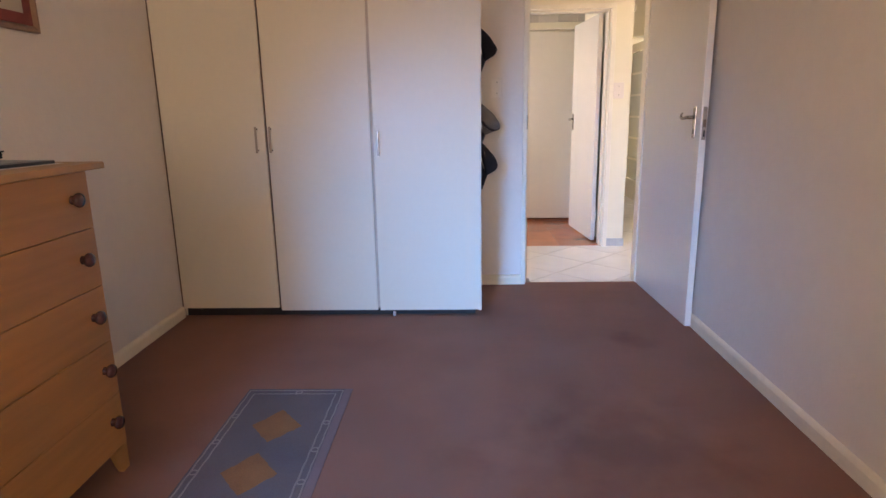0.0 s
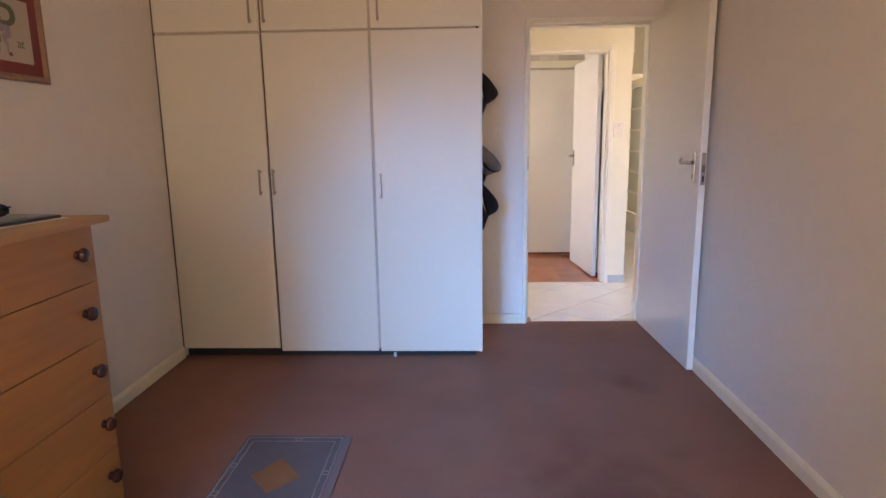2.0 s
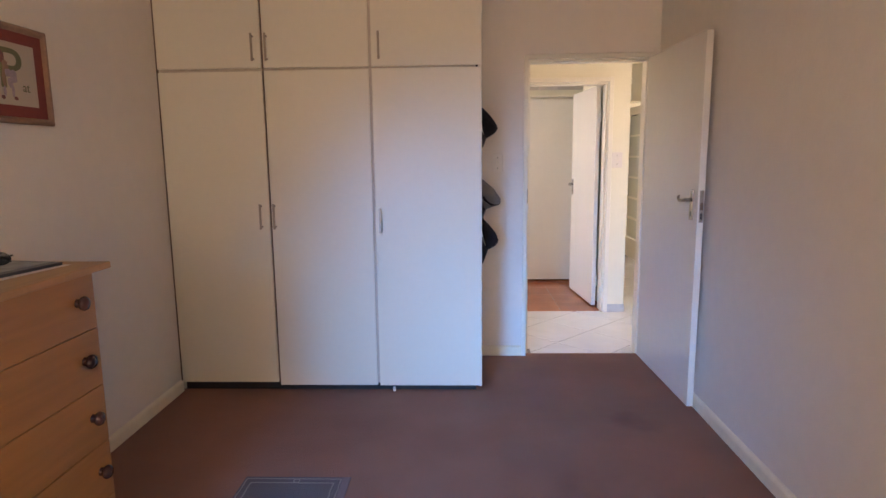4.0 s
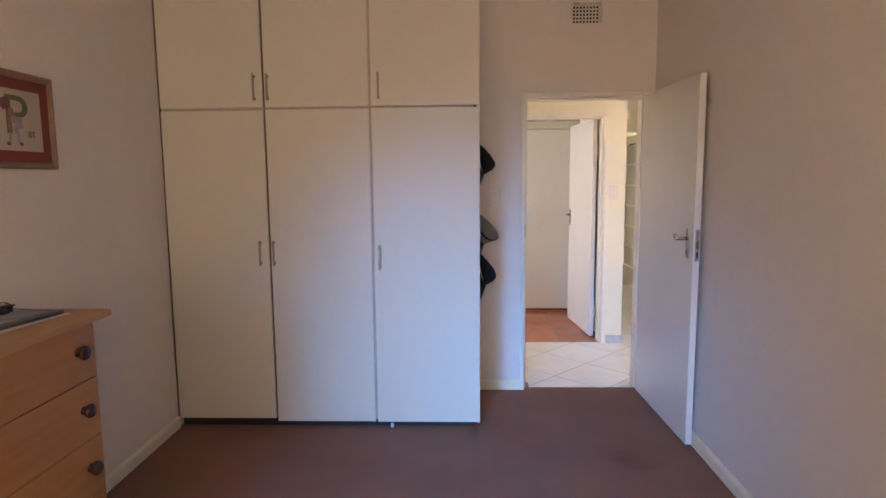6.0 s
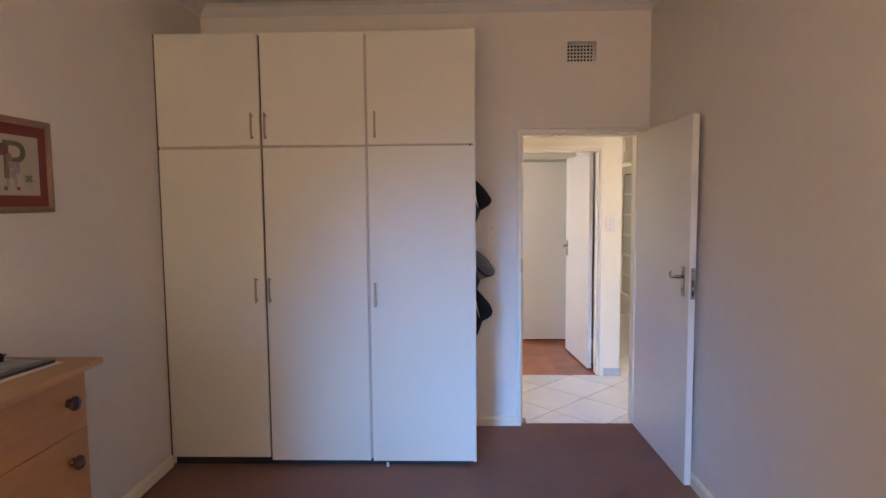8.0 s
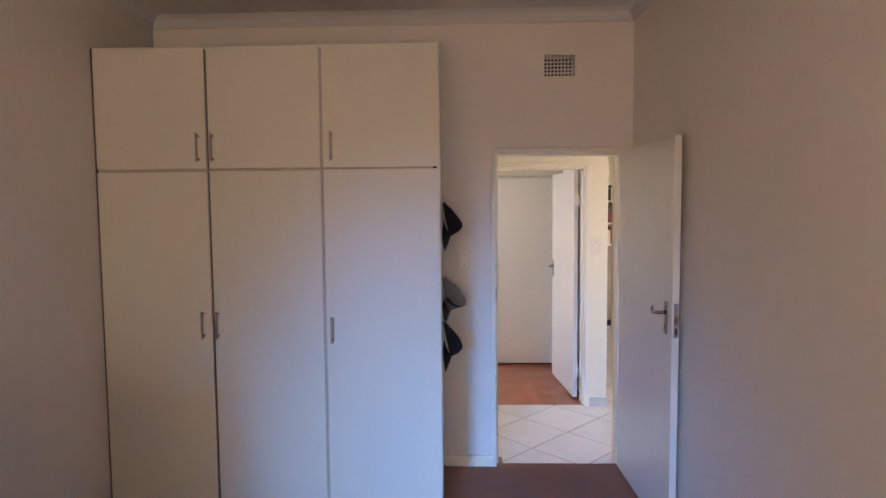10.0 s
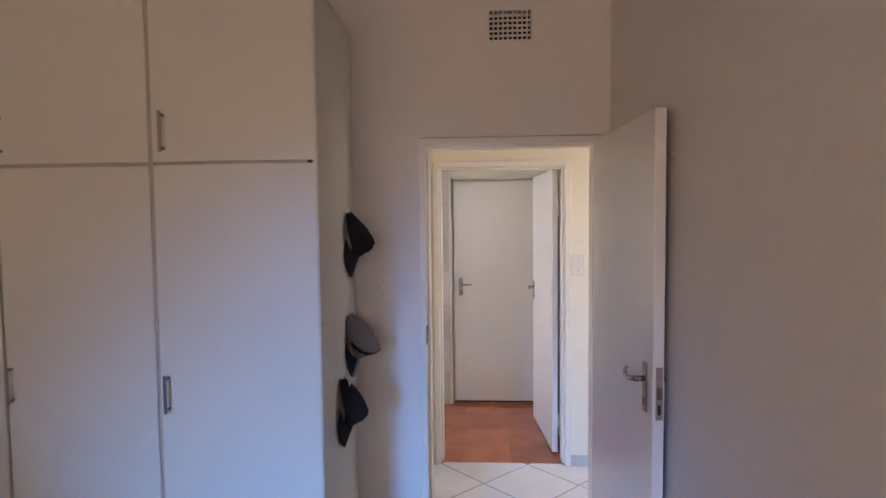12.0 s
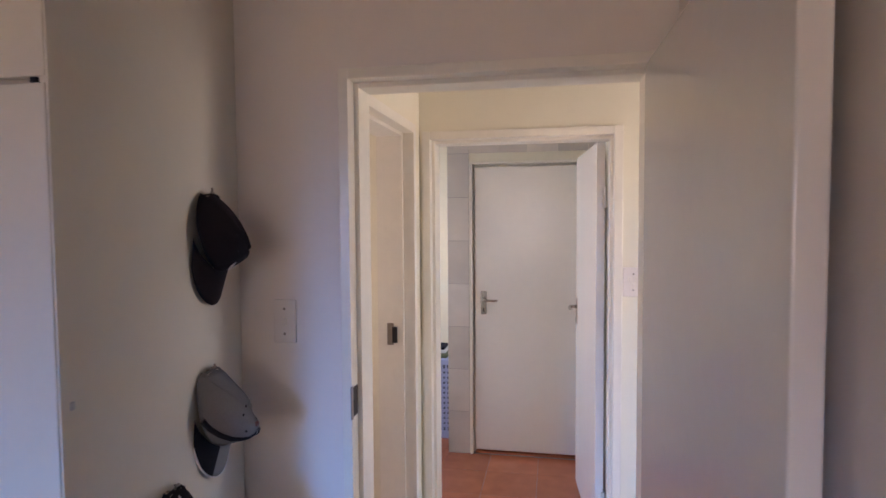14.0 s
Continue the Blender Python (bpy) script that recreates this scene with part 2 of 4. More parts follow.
def thing(name, m, label, category, group=""):
    ob = new(name)
    ob.empty_display_size = 0.1
    ob.matrix_basis = m
    return tagged(ob, label, category, group)


def part(name, bm, mat, parent, label="", smooth=False, world_coords=False):
    if world_coords:
        top = parent
        while top.parent:
            top = top.parent
        bm.transform(top.matrix_basis.inverted())
    ob = link(name, bm, mat, smooth)
    ob.parent = parent
    if label:
        tagged(ob, label)
    return ob


def structure(name, bm, mat, label, smooth=False):
    return tagged(link(name, bm, mat, smooth), label, kind="structure")


def wall(name, along, near, far, u0, u1, z0, z1, holes, mat, label):
    """A wall slab along x or y, between near and far across it, with rectangular holes (u0, u1, z0, z1) right through."""
    us = sorted({u0, u1, *[h[0] for h in holes], *[h[1] for h in holes]})
    zs = sorted({z0, z1, *[h[2] for h in holes], *[h[3] for h in holes]})
    us, zs = [u for u in us if u0 <= u <= u1], [z for z in zs if z0 <= z <= z1]

    def full(i, k):
        if not (0 <= i < len(us) - 1 and 0 <= k < len(zs) - 1):
            return False
        u, z = (us[i] + us[i + 1]) / 2, (zs[k] + zs[k + 1]) / 2
        return not any(h[0] < u < h[1] and h[2] < z < h[3] for h in holes)

    bm, cache = bmesh.new(), {}

    def vert(i, k, side):
        key = (i, k, side)
        if key not in cache:
            d = far if side else near
            cache[key] = bm.verts.new((us[i], d, zs[k]) if along == "x" else (d, us[i], zs[k]))
        return cache[key]

    for i in range(len(us) - 1):
        for k in range(len(zs) - 1):
            if not full(i, k):
                continue
            for s in (0, 1):
                bm.faces.new((vert(i, k, s), vert(i + 1, k, s), vert(i + 1, k + 1, s), vert(i, k + 1, s)))
            for di, dk, a, b in ((-1, 0, (i, k), (i, k + 1)), (1, 0, (i + 1, k), (i + 1, k + 1)),
                                 (0, -1, (i, k), (i + 1, k)), (0, 1, (i, k + 1), (i + 1, k + 1))):
                if not full(i + di, k + dk):
                    bm.faces.new((vert(*a, 0), vert(*b, 0), vert(*b, 1), vert(*a, 1)))
    return structure(name, bm, mat, label)


# ---- the rooms ----
TOP = 2.91
EAST = 1.337
wall("wall_north", "x", 3.81, 3.93, -1.702, 2.75, -0.05, TOP, [(0.455, 1.30, -0.05, 2.07), (0.779, 0.977, 2.509, 2.646)], M_WALL, "cream painted plaster bedroom wall with a doorway and an air vent")
wall("wall_west", "y", -1.852, -1.702, -1.85, 3.93, -0.05, TOP, [], M_WALL, "cream painted plaster bedroom side wall")
wall("wall_east", "y", EAST, EAST + 0.15, -1.85, 3.81, -0.05, TOP, [], M_WALL, "cream painted plaster bedroom wall behind the open door")
wall("wall_south", "x", -1.85, -1.70, -1.702, EAST, -0.05, TOP, [(-1.62, 1.25, 0.85, 2.15)], M_WALL, "cream painted plaster bedroom wall with the window opening")
wall("wall_hall_west", "y", 0.25, 0.40, 3.93, 4.99, -0.05, TOP, [(4.0, 4.87, -0.05, 2.07)], M_HALL, "cream painted hall wall with an open doorway")
wall("wall_hall_north", "x", 4.99, 5.13, -1.20, 1.48, -0.05, TOP, [(0.420, 1.328, -0.05, 2.055)], M_HALL, "cream painted hall wall round the bathroom doorway")
wall("wall_passage_west", "y", 1.33, 1.48, 5.13, 8.6, -0.05, TOP, [], M_HALL, "cream painted passage wall")
wall("wall_passage_east", "y", 2.75, 2.90, 3.81, 7.15, -0.05, TOP, [(4.0, 4.9, 0.65, 2.15)], M_HALL, "cream painted passage wall with a tall window opening")
wall("wall_passage_north", "x", 7.15, 7.30, 1.48, 4.0, -0.05, TOP, [(1.55, 2.42, -0.05, 2.045)], M_HALL, "cream painted wall with the doorway to the lounge")
wall("wall_lounge_north", "x", 8.75, 8.90, 1.33, 4.15, -0.05, TOP, [], M_HALL, "cream painted lounge wall behind the bookcase")
wall("wall_lounge_east", "y", 4.0, 4.15, 7.15, 8.75, -0.05, TOP, [(7.9, 8.65, 0.7, 2.1)], M_HALL, "cream painted lounge wall with an opening added for the fill lamp")
wall("wall_bathroom_north", "x", 6.28, 6.43, 0.30, 1.33, -0.05, TOP, [(0.456, 1.285, -0.05, 2.042)], M_HALL, "plastered bathroom wall round a closed door")
wall("wall_bathroom_recess", "y", 0.30, 0.42, 6.43, 7.6, -0.05, TOP, [], M_HALL, "white bathroom recess wall")
wall("wall_bathroom_far", "x", 7.6, 7.75, -1.20, 0.42, -0.05, TOP, [], M_HALL, "white bathroom end wall")
wall("wall_side_room_west", "y", -1.35, -1.20, 3.93, 7.75, -0.05, TOP, [(4.15, 4.75, 1.0, 2.0), (5.6, 6.8, 1.0, 2.0)], M_HALL, "white wall with the bathroom window and an added side room opening")
structure("ceiling", solid(-1.852, 4.15, -1.85, 8.9, TOP, TOP + 0.12), M_CEIL, "off-white painted flat ceiling")
structure("subfloor", solid(-1.852, 4.15, -1.85, 8.9, -0.12, -0.012), M_GROUT, "grey screed under the floor finishes")
structure("floor_carpet", solid(-1.702, EAST, -1.70, 3.845, -0.012, 0.0), M_CARPET, "worn brown short-pile bedroom carpet")
structure("floor_side_room", solid(-1.20, 0.40, 3.93, 4.99, -0.012, -0.001), M_TERRA, "plain floor of the side room")

# Outdoors beyond the bedroom window; the walls are unseen, added to shape its light
structure("ground", solid(-60, 60, -90, 60, -0.6, -0.35), M_GROUND, "sunlit brown paving outside the house")
structure("garden_wall_side", solid(-4.3, -4.0, -8.4, 8.0, -0.35, 3.0), M_BOUNCE_WALL, "unseen wall added outdoors to bounce warm light onto the east wall")
# Unseen slabs added as light blockers: sun at the hall, high sky at the bedroom
structure("eave_hall", solid(2.9, 4.3, 2.6, 6.4, 2.35, 2.5), M_CEIL, "unseen slab added to keep the sun out of the hall window")
structure("eave", solid(-2.6, 2.2, -3.05, -1.85, 2.45, 2.6), M_CEIL, "unseen slab added to cut high sky from the bedroom window")
structure("garden_wall", solid(-6.5, 12.0, -12.0, -8.5, -0.35, 4.8), M_BOUNCE_BLOCK, "unseen block added outdoors to hide low sky and bounce warm light")


def cornice():
    prof = [(0.0, 0.0), (0.006, 0.0), (0.012, 0.008), (0.02, 0.03), (0.04, 0.053), (0.066, 0.066), (0.075, 0.07), (0.0, 0.07)]
    for k, (a, b, r) in enumerate((((-1.702, 3.81), (EAST, 3.81), (0, -1, 0)), ((-1.702, -1.7), (-1.702, 3.81), (1, 0, 0)),
                                   ((EAST, -1.7), (EAST, 3.81), (-1, 0, 0)), ((-1.702, -1.7), (EAST, -1.7), (0, 1, 0)))):
        bm = extrude_profile(bmesh.new(), prof, (*a, TOP - 0.07), (*b, TOP - 0.07), r)
        structure("cornice", bm, M_CEIL, "off-white coved plaster cornice")


cornice()

SKIRT = [(0, 0), (0.018, 0), (0.018, 0.052), (0.014, 0.062), (0.008, 0.068), (0, 0.07)]


def skirting(a, b, out, label="cream painted wooden skirting board"):
    structure("baseboard", extrude_profile(bmesh.new(), SKIRT, (*a, 0.0), (*b, 0.0), out), M_SKIRT, label)


skirting((EAST, -1.7), (EAST, 3.81), (-1, 0, 0))
skirting((-1.702, -1.7), (-1.702, 3.14), (1, 0, 0))
skirting((0.140, 3.81), (0.446, 3.81), (0, -1, 0), "short chipped cream skirting board beside the doorway")
skirting((-1.67, -1.7), (EAST - 0.02, -1.7), (0, 1, 0))


def door_frame(name, along, face, back, u0, u1, top, width, label):
    """A pressed steel door frame: two jambs and a head, each with a stop in the middle. face and back: its two faces."""
    out = structure(name, bmesh.new(), M_TRIM, label)
    s = 1 if back > face else -1

    def member(nm, a0, a1, z0, z1, inner):
        bm = bmesh.new()
        for d0, d1, grow in ((face, face + 0.052 * s, 0.0), (face + 0.052 * s, back, 0.014)):
            b0, b1, c0, c1 = a0, a1, z0, z1
            if inner == "+":
                b1 += grow
            elif inner == "-":
                b0 -= grow
            else:
                c0 -= grow
                b0, b1 = b0 + grow, b1 - grow
            lo, hi = min(d0, d1), max(d0, d1)
            if along == "x":
                box(bm, b0, b1, lo, hi, c0, c1, 0.0025)
            else:
                box(bm, lo, hi, b0, b1, c0, c1, 0.0025)
        part(nm, bm, M_TRIM, out)

    member("jamb", u0 - width, u0 - 0.014, -0.01, top + width, "+")
    member("jamb", u1 + 0.014, u1 + width, -0.01, top + width, "-")
    member("head", u0 - 0.014, u1 + 0.014, top + 0.014, top + width, "v")
    return out


frame_bed = door_frame("door_frame_1", "x", 3.79, 3.94, 0.490, 1.262, 2.022, 0.043, "cream enamelled steel door frame of the bedroom")
frame_bath = door_frame("door_frame_2", "x", 4.975, 5.145, 0.468, 1.282, 2.012, 0.052, "cream enamelled steel door frame of the bathroom")
frame_side = door_frame("door_frame_3", "y", 0.412, 0.24, 4.06, 4.815, 2.025, 0.055, "cream enamelled steel door frame in the hall")
frame_far = door_frame("door_frame_4", "x", 6.268, 6.44, 0.489, 1.25, 2.012, 0.032, "white door frame in the bathroom wall")

# Strike plates in the two jambs
bm = solid(0.4722, 0.4775, 3.787, 3.8, 1.088, 1.183, 0.0015)
part("strike_plate", bm, M_BRASS, frame_bed, "tarnished steel strike plate")
# Solid near-black block, the latch hole's shade as colour
bm = solid(0.4718, 0.4775, 3.802, 3.836, 1.093, 1.178, 0.0015)
part("strike_plate", bm, M_DARK, frame_bed, "near-black block painting the shade of the latch hole")
bm = solid(0.288, 0.318, 4.795, 4.8012, 1.082, 1.182, 0.0015)
strike = part("strike_plate", bm, M_BRASS, frame_side, "tarnished steel strike plate")
# No real hole: a near-black block paints its shade
part("latch_hole", solid(0.312, 0.334, 4.7935, 4.8012, 1.092, 1.165), M_DARK, strike)


def lever_handle(parent, at, out, along, tall=0.165, reach=0.078, curl=1.0):
    """A lever on a tall plate. at: the plate's middle on the door; out: away from the door; along: the way the lever points."""
    at, out, along = Vector(at), Vector(out), Vector(along)
    m = Matrix((along, out, Vector((0, 0, 1)))).transposed().to_4x4()
    m.translation = at
    plate = solid(-0.019, 0.019, 0.0, 0.008, -tall / 2, tall / 2, 0.0035)
    plate.transform(m)
    pl = part("handle_plate", plate, M_CHROME, parent, "chrome handle plate")
    bm = tube(bmesh.new(), [(0, 0.006, 0.026), (0, 0.04, 0.026)], 0.010, 12)
    bend = [(0, 0.04, 0.026), (0.010, 0.047, 0.025), (0.030, 0.050, 0.020), (reach * 0.70, 0.050, 0.020), (reach * 0.94, 0.049, 0.020 + 0.008 * curl), (reach, 0.046, 0.020 + 0.019 * curl),
            (reach * (1.05 - 0.17 * curl), 0.044, 0.020 + 0.027 * curl)]
    tube(bm, bend, [0.009, 0.0088, 0.008, 0.0075, 0.007, 0.006, 0.005], 12)
    bm.transform(m)
    part("lever", bm, M_CHROME, pl, smooth=True)
    # Keyhole as a thin near-black block that paints the hole's shade
    bm = solid(-0.004, 0.004, 0.0075, 0.0095, -0.062, -0.036, 0.0015)
    bm.transform(m)
    part("keyhole", bm, M_DARK, pl)
    for z in (-tall / 2 + 0.012, tall / 2 - 0.012):
        bm = lathe(bmesh.new(), [(0.0045, 0.0), (0.0045, 0.0015), (0.003, 0.0025)], at + out * 0.0075 + Vector((0, 0, z)), out, 10)
        part("screw", bm, M_BRASS, pl)


def door_leaf(name, m, length, label, sign, height=(0.012, 2.03), thick=0.04, plates=True):
    """A flush door on its hinges: local y runs along the leaf (sign: which way), local x through it."""
    leaf = thing(name, m, label, "door")
    y0, y1 = sorted((0.0, sign * length))
    part("leaf", solid(0, thick, y0, y1, *height, 0.003), M_DOOR, leaf)
    for z in (0.25, 1.75):
        bm = tube(bmesh.new(), [(thick - 0.002, -sign * 0.008, z - 0.05), (thick - 0.002, -sign * 0.008, z + 0.05)], 0.0095, 10)
        part("hinge", bm, M_TRIM, leaf)
    return leaf


door_bed = door_leaf("bedroom_door", pose(1.254, 3.786, 0, 0, 0, 1.5), 0.882, "cream gloss painted flush door standing open against the wall", -1, thick=0.036)
lever_handle(door_bed, (0, -0.812, 1.135), (-1, 0, 0), (0, 1, 0))
bm = tube(bmesh.new(), [(0.036, -0.812, 1.16), (0.06, -0.812, 1.16)], 0.009, 12)
part("rear_handle", bm, M_CHROME, door_bed, "chrome handle end")
lock = part("lock_plate", solid(0.009, 0.031, -0.8845, -0.8815, 1.045, 1.215, 0.001), M_BRASS, door_bed, "tarnished steel lock face plate")
part("latch", solid(0.012, 0.028, -0.8875, -0.8835, 1.112, 1.15, 0.001), M_GAP, lock)
# Slot drawn by a near-black block in place of its shade
part("bolt_slot", solid(0.015, 0.025, -0.8855, -0.8835, 1.062, 1.094), M_DARK, lock)
for z in (1.055, 1.2):
    part("screw", lathe(bmesh.new(), [(0.004, 0), (0.004, 0.001), (0.002, 0.002)], (0.02, -0.8840, z), (0, -1, 0), 10), M_CHROME, lock)

door_bath = door_leaf("bathroom_door", pose(1.233, 5.176, 0, 0, 0, 5.0), 0.765, "white painted flush bathroom door standing open", 1, (0.015, 2.015))
lever_handle(door_bath, (0, 0.705, 1.09), (-1, 0, 0), (0, -1, 0), 0.16, 0.095, 0.15)

door_far = thing("closed_door", pose(0.87, 6.29, 0), "white painted flush door, closed, with chrome lever", "door")
part("leaf", solid(0.492, 1.247, 6.285, 6.325, 0.03, 2.008, 0.003), M_DOOR, door_far, world_coords=True)
lever_handle(door_far, (0.553 - 0.87, -0.005, 1.07), (0, -1, 0), (1, 0, 0), 0.16, 0.095, 0.15)
# Unseen dark slab, added so no light leaks through the door's edge gaps
structure("wall_behind_closed_door", solid(0.43, 1.30, 6.45, 6.55, -0.05, 2.2), M_DARK, "unseen dark slab added to stop light leaking round the closed door")
structure("threshold", solid(0.49, 1.25, 6.30, 6.42, -0.012, 0.012, 0.003), M_TERRA, "terracotta threshold under the closed door")

# ---- wardrobe ----
def bar_handle(parent, x, y, z0, z1):
    """A bow handle: a flat upright bar on two posts, the bar's face towards the room."""
    h = part("handle", solid(x - 0.006, x + 0.006, y - 0.032, y - 0.025, z0, z1, 0.002), M_STEEL, parent, "brushed nickel bar handle", world_coords=True)
    for z in (z0 + 0.014, z1 - 0.014):
        part("post", tube(bmesh.new(), [(x, y + 0.001, z), (x, y - 0.026, z)], 0.0055, 10), M_STEEL, h, world_coords=True)


SPLAY = 0.020


def wardrobe():
    x0, x1, front, back, top = -1.700, 0.145, 3.146, 3.808, 2.552
    w = thing("wardrobe", pose((x0 + x1) / 2, 3.48, 0), "tall off-white built-in wardrobe with six flush doors", "wardrobe")

    def put(name, mat, *a, parent=None, label="", **kw):
        return part(name, solid(*a, **kw), mat, parent or w, label, world_coords=True)

    put("plinth", M_DARK, x0 + 0.01, x1 - 0.036, 3.175, 3.60, 0.0, 0.05, label="black recessed plinth")
    leaning = solid(x1 - 0.018, x1, front + 0.004, back, 0.03, top, bevel=0.0015)
    for v in leaning.verts:
        v.co.x -= SPLAY * (v.co.y - front)
    part("side_panel", leaning, M_WARD, w, world_coords=True)
    put("side_panel", M_WARD, x0, x0 + 0.016, front + 0.02, back, 0.004, top, bevel=0.0015)
    put("divider", M_EDGE, -0.489, -0.472, front + 0.008, back, 0.05, top - 0.018, bevel=0.001)
    # This divider is dark to paint the shade in the gap between doors
    put("divider", M_GAP, -1.099, -1.082, front + 0.014, back, 0.05, top - 0.018, bevel=0.001)
    put("middle_shelf", M_EDGE, x0 + 0.016, x1 - 0.042, front + 0.014, back, 1.893, 1.911, bevel=0.001)
    # Strip added to paint the shaded gap between wardrobe and wall
    put("filler_strip", M_GAP, x0 - 0.001, x0 + 0.006, front + 0.003, front + 0.019, 0.03, top - 0.004)
    put("bottom_panel", M_DARK, x0 + 0.016, x1 - 0.042, front + 0.022, back, 0.05, 0.066)
    put("top_panel", M_WARD, x0, x1 - 0.042, front + 0.012, back, top - 0.016, top, bevel=0.0015)
    put("back_panel", M_DARK, x0 + 0.016, x1 - 0.042, back - 0.006, back - 0.002, 0.066, top - 0.018)
    spans = ((-1.692, -1.096, 0.055), (-1.084, -0.488, 0.037), (-0.473, 0.141, 0.035))
    handles = ((-1.138, -1.142), (-1.060, -1.062), (-0.429, -0.443))
    for k, ((a, b, low), (hu, hl)) in enumerate(zip(spans, handles)):
        lower = put("lower_door", M_WARD, a, b, front, front + 0.018, low, 1.894 + 0.003 * k, bevel=0.0025)
        bar_handle(lower, hl, front, 0.998 - 0.026 * (k == 2), 1.146 - 0.030 * (k == 2))
        upper = put("upper_door", M_WARD, a, b, front, front + 0.018, 1.911, 2.543 + 0.003 * k, bevel=0.0025)
        bar_handle(upper, hu, front, 1.946, 2.096)
    part("leg", lathe(bmesh.new(), [(0.009, 0.0), (0.009, 0.022), (0.006, 0.026)], (-0.388, 3.150, 0.0), (0, 0, 1), 12), M_WHITE, w, "small white plastic foot", world_coords=True)
    for y, z in ((3.176, 1.305), (3.195, 2.231)):
        put("screw_cap", M_SKTILE, x1 - 0.004, x1 + 0.0015, y - 0.006, y + 0.006, z - 0.008, z + 0.008, bevel=0.002)
    put("bumper", M_DARK, 0.110, 0.122, front + 0.001, front + 0.010, 1.900, 1.911, bevel=0.001)


wardrobe()


# ---- chest of drawers ----
def chest():
    fx, y0, y1, back = -1.163, 0.66, 1.575, -1.672
    c = thing("chest_of_drawers", pose(-1.43, 1.1175, 0), "orange-brown wooden chest with five drawers and dark knobs", "chest of drawers")

    def put(name, bm, mat, parent=None, label="", smooth=False):
        return part(name, bm, mat, parent or c, label, smooth, True)

    put("side_panel", solid(back, fx - 0.004, y1 - 0.018, y1, 0.09, 1.05, 0.002), M_WOOD)
    put("side_panel", solid(back, fx - 0.004, y0, y0 + 0.018, 0.09, 1.05, 0.002), M_WOOD)
    put("back_panel", solid(back, back + 0.006, y0 + 0.018, y1 - 0.018, 0.09, 1.05), M_WOOD)
    put("base_panel", solid(back, fx - 0.02, y0 + 0.018, y1 - 0.018, 0.09, 0.108), M_WOOD)
    put("top", solid(back, fx + 0.022, y0 - 0.06, y1 + 0.068, 1.052, 1.074, 0.004), M_WOODTOP, None, "lighter wooden top board")
    edges = (0.096, 0.289, 0.481, 0.674, 0.868, 1.050)
    knobs = ((0.062, 0.204), (0.062, 0.392), (0.074, 0.583), (0.084, 0.778), (0.089, 0.968))
    for a, b, (inset, kz) in zip(edges, edges[1:], knobs):
        d = put("drawer", solid(fx - 0.018, fx, y0 + 0.002, y1 - 0.002, a + 0.0012, b - 0.0012, 0.002), M_WOOD)
        put("drawer_box", solid(back + 0.03, fx - 0.018, y0 + 0.03, y1 - 0.03, a + 0.02, b - 0.04), M_WOOD, d)
        for y in (y1 - inset, y0 + inset):
            prof = [(0.014, 0.0), (0.013, 0.003), (0.010, 0.007), (0.011, 0.010), (0.019, 0.014), (0.0225, 0.020), (0.0225, 0.025), (0.019, 0.031), (0.011, 0.034), (0.004, 0.0345)]
            put("knob", lathe(bmesh.new(), prof, (fx, y, kz), (1, 0, 0), 22), M_KNOB, d, "dark turned wooden knob", True)
    for y, s in ((y1, -1), (y0, 1)):
        for x, t in ((fx - 0.004, -1), (back, 1)):
            bm = bmesh.new()
            prof = [(0.0, 0.0), (0.04, 0.0), (0.075, 0.09), (0.0, 0.09)]
            extrude_profile(bm, prof, (x, y, 0.0), (x + t * 0.018, y, 0.0), (0, s, 0))
            side = [(0.0182, 0.0), (0.04, 0.0), (0.075, 0.09), (0.0182, 0.09)]
            extrude_profile(bm, side, (x, y, 0.0), (x, y + s * 0.018, 0.0), (t, 0, 0))
            put("foot", bm, M_WOOD)
    return c


chest()


# ---- things on the chest ----
def folder(name, m, w, d, h, mat, label, category):
    f = thing(name, m, label, category)
    part("cover", solid(-w / 2, w / 2, -d / 2, d / 2, 0, h, 0.0015), mat, f)
    part("sheet", solid(-w / 2 + 0.02, w / 2 - 0.03, -d / 2 + 0.02, d / 2 - 0.02, h + 0.0002, h + 0.0012), M_PAPER2, f, "grey printed sheet")
    return f


folder("document_folder", pose(-1.388, 1.434, 1.0751, 0, 0, -10), 0.22, 0.31, 0.010, M_PAPER, "dark grey printed folder lying on the chest", "folder")
sheet = thing("paper_sheet", pose(-1.382, 1.425, 1.0741, 0, 0, -8), "white sheet of paper under the folder", "paper")
part("sheet", solid(-0.128, 0.128, -0.17, 0.17, 0.0, 0.0008), M_PLASTIC, sheet)
folder("magazine", pose(-1.585, 1.53, 1.0742, 0, 0, -14), 0.15, 0.25, 0.012, M_PAPER, "dark slim magazine lying on the chest", "magazine")


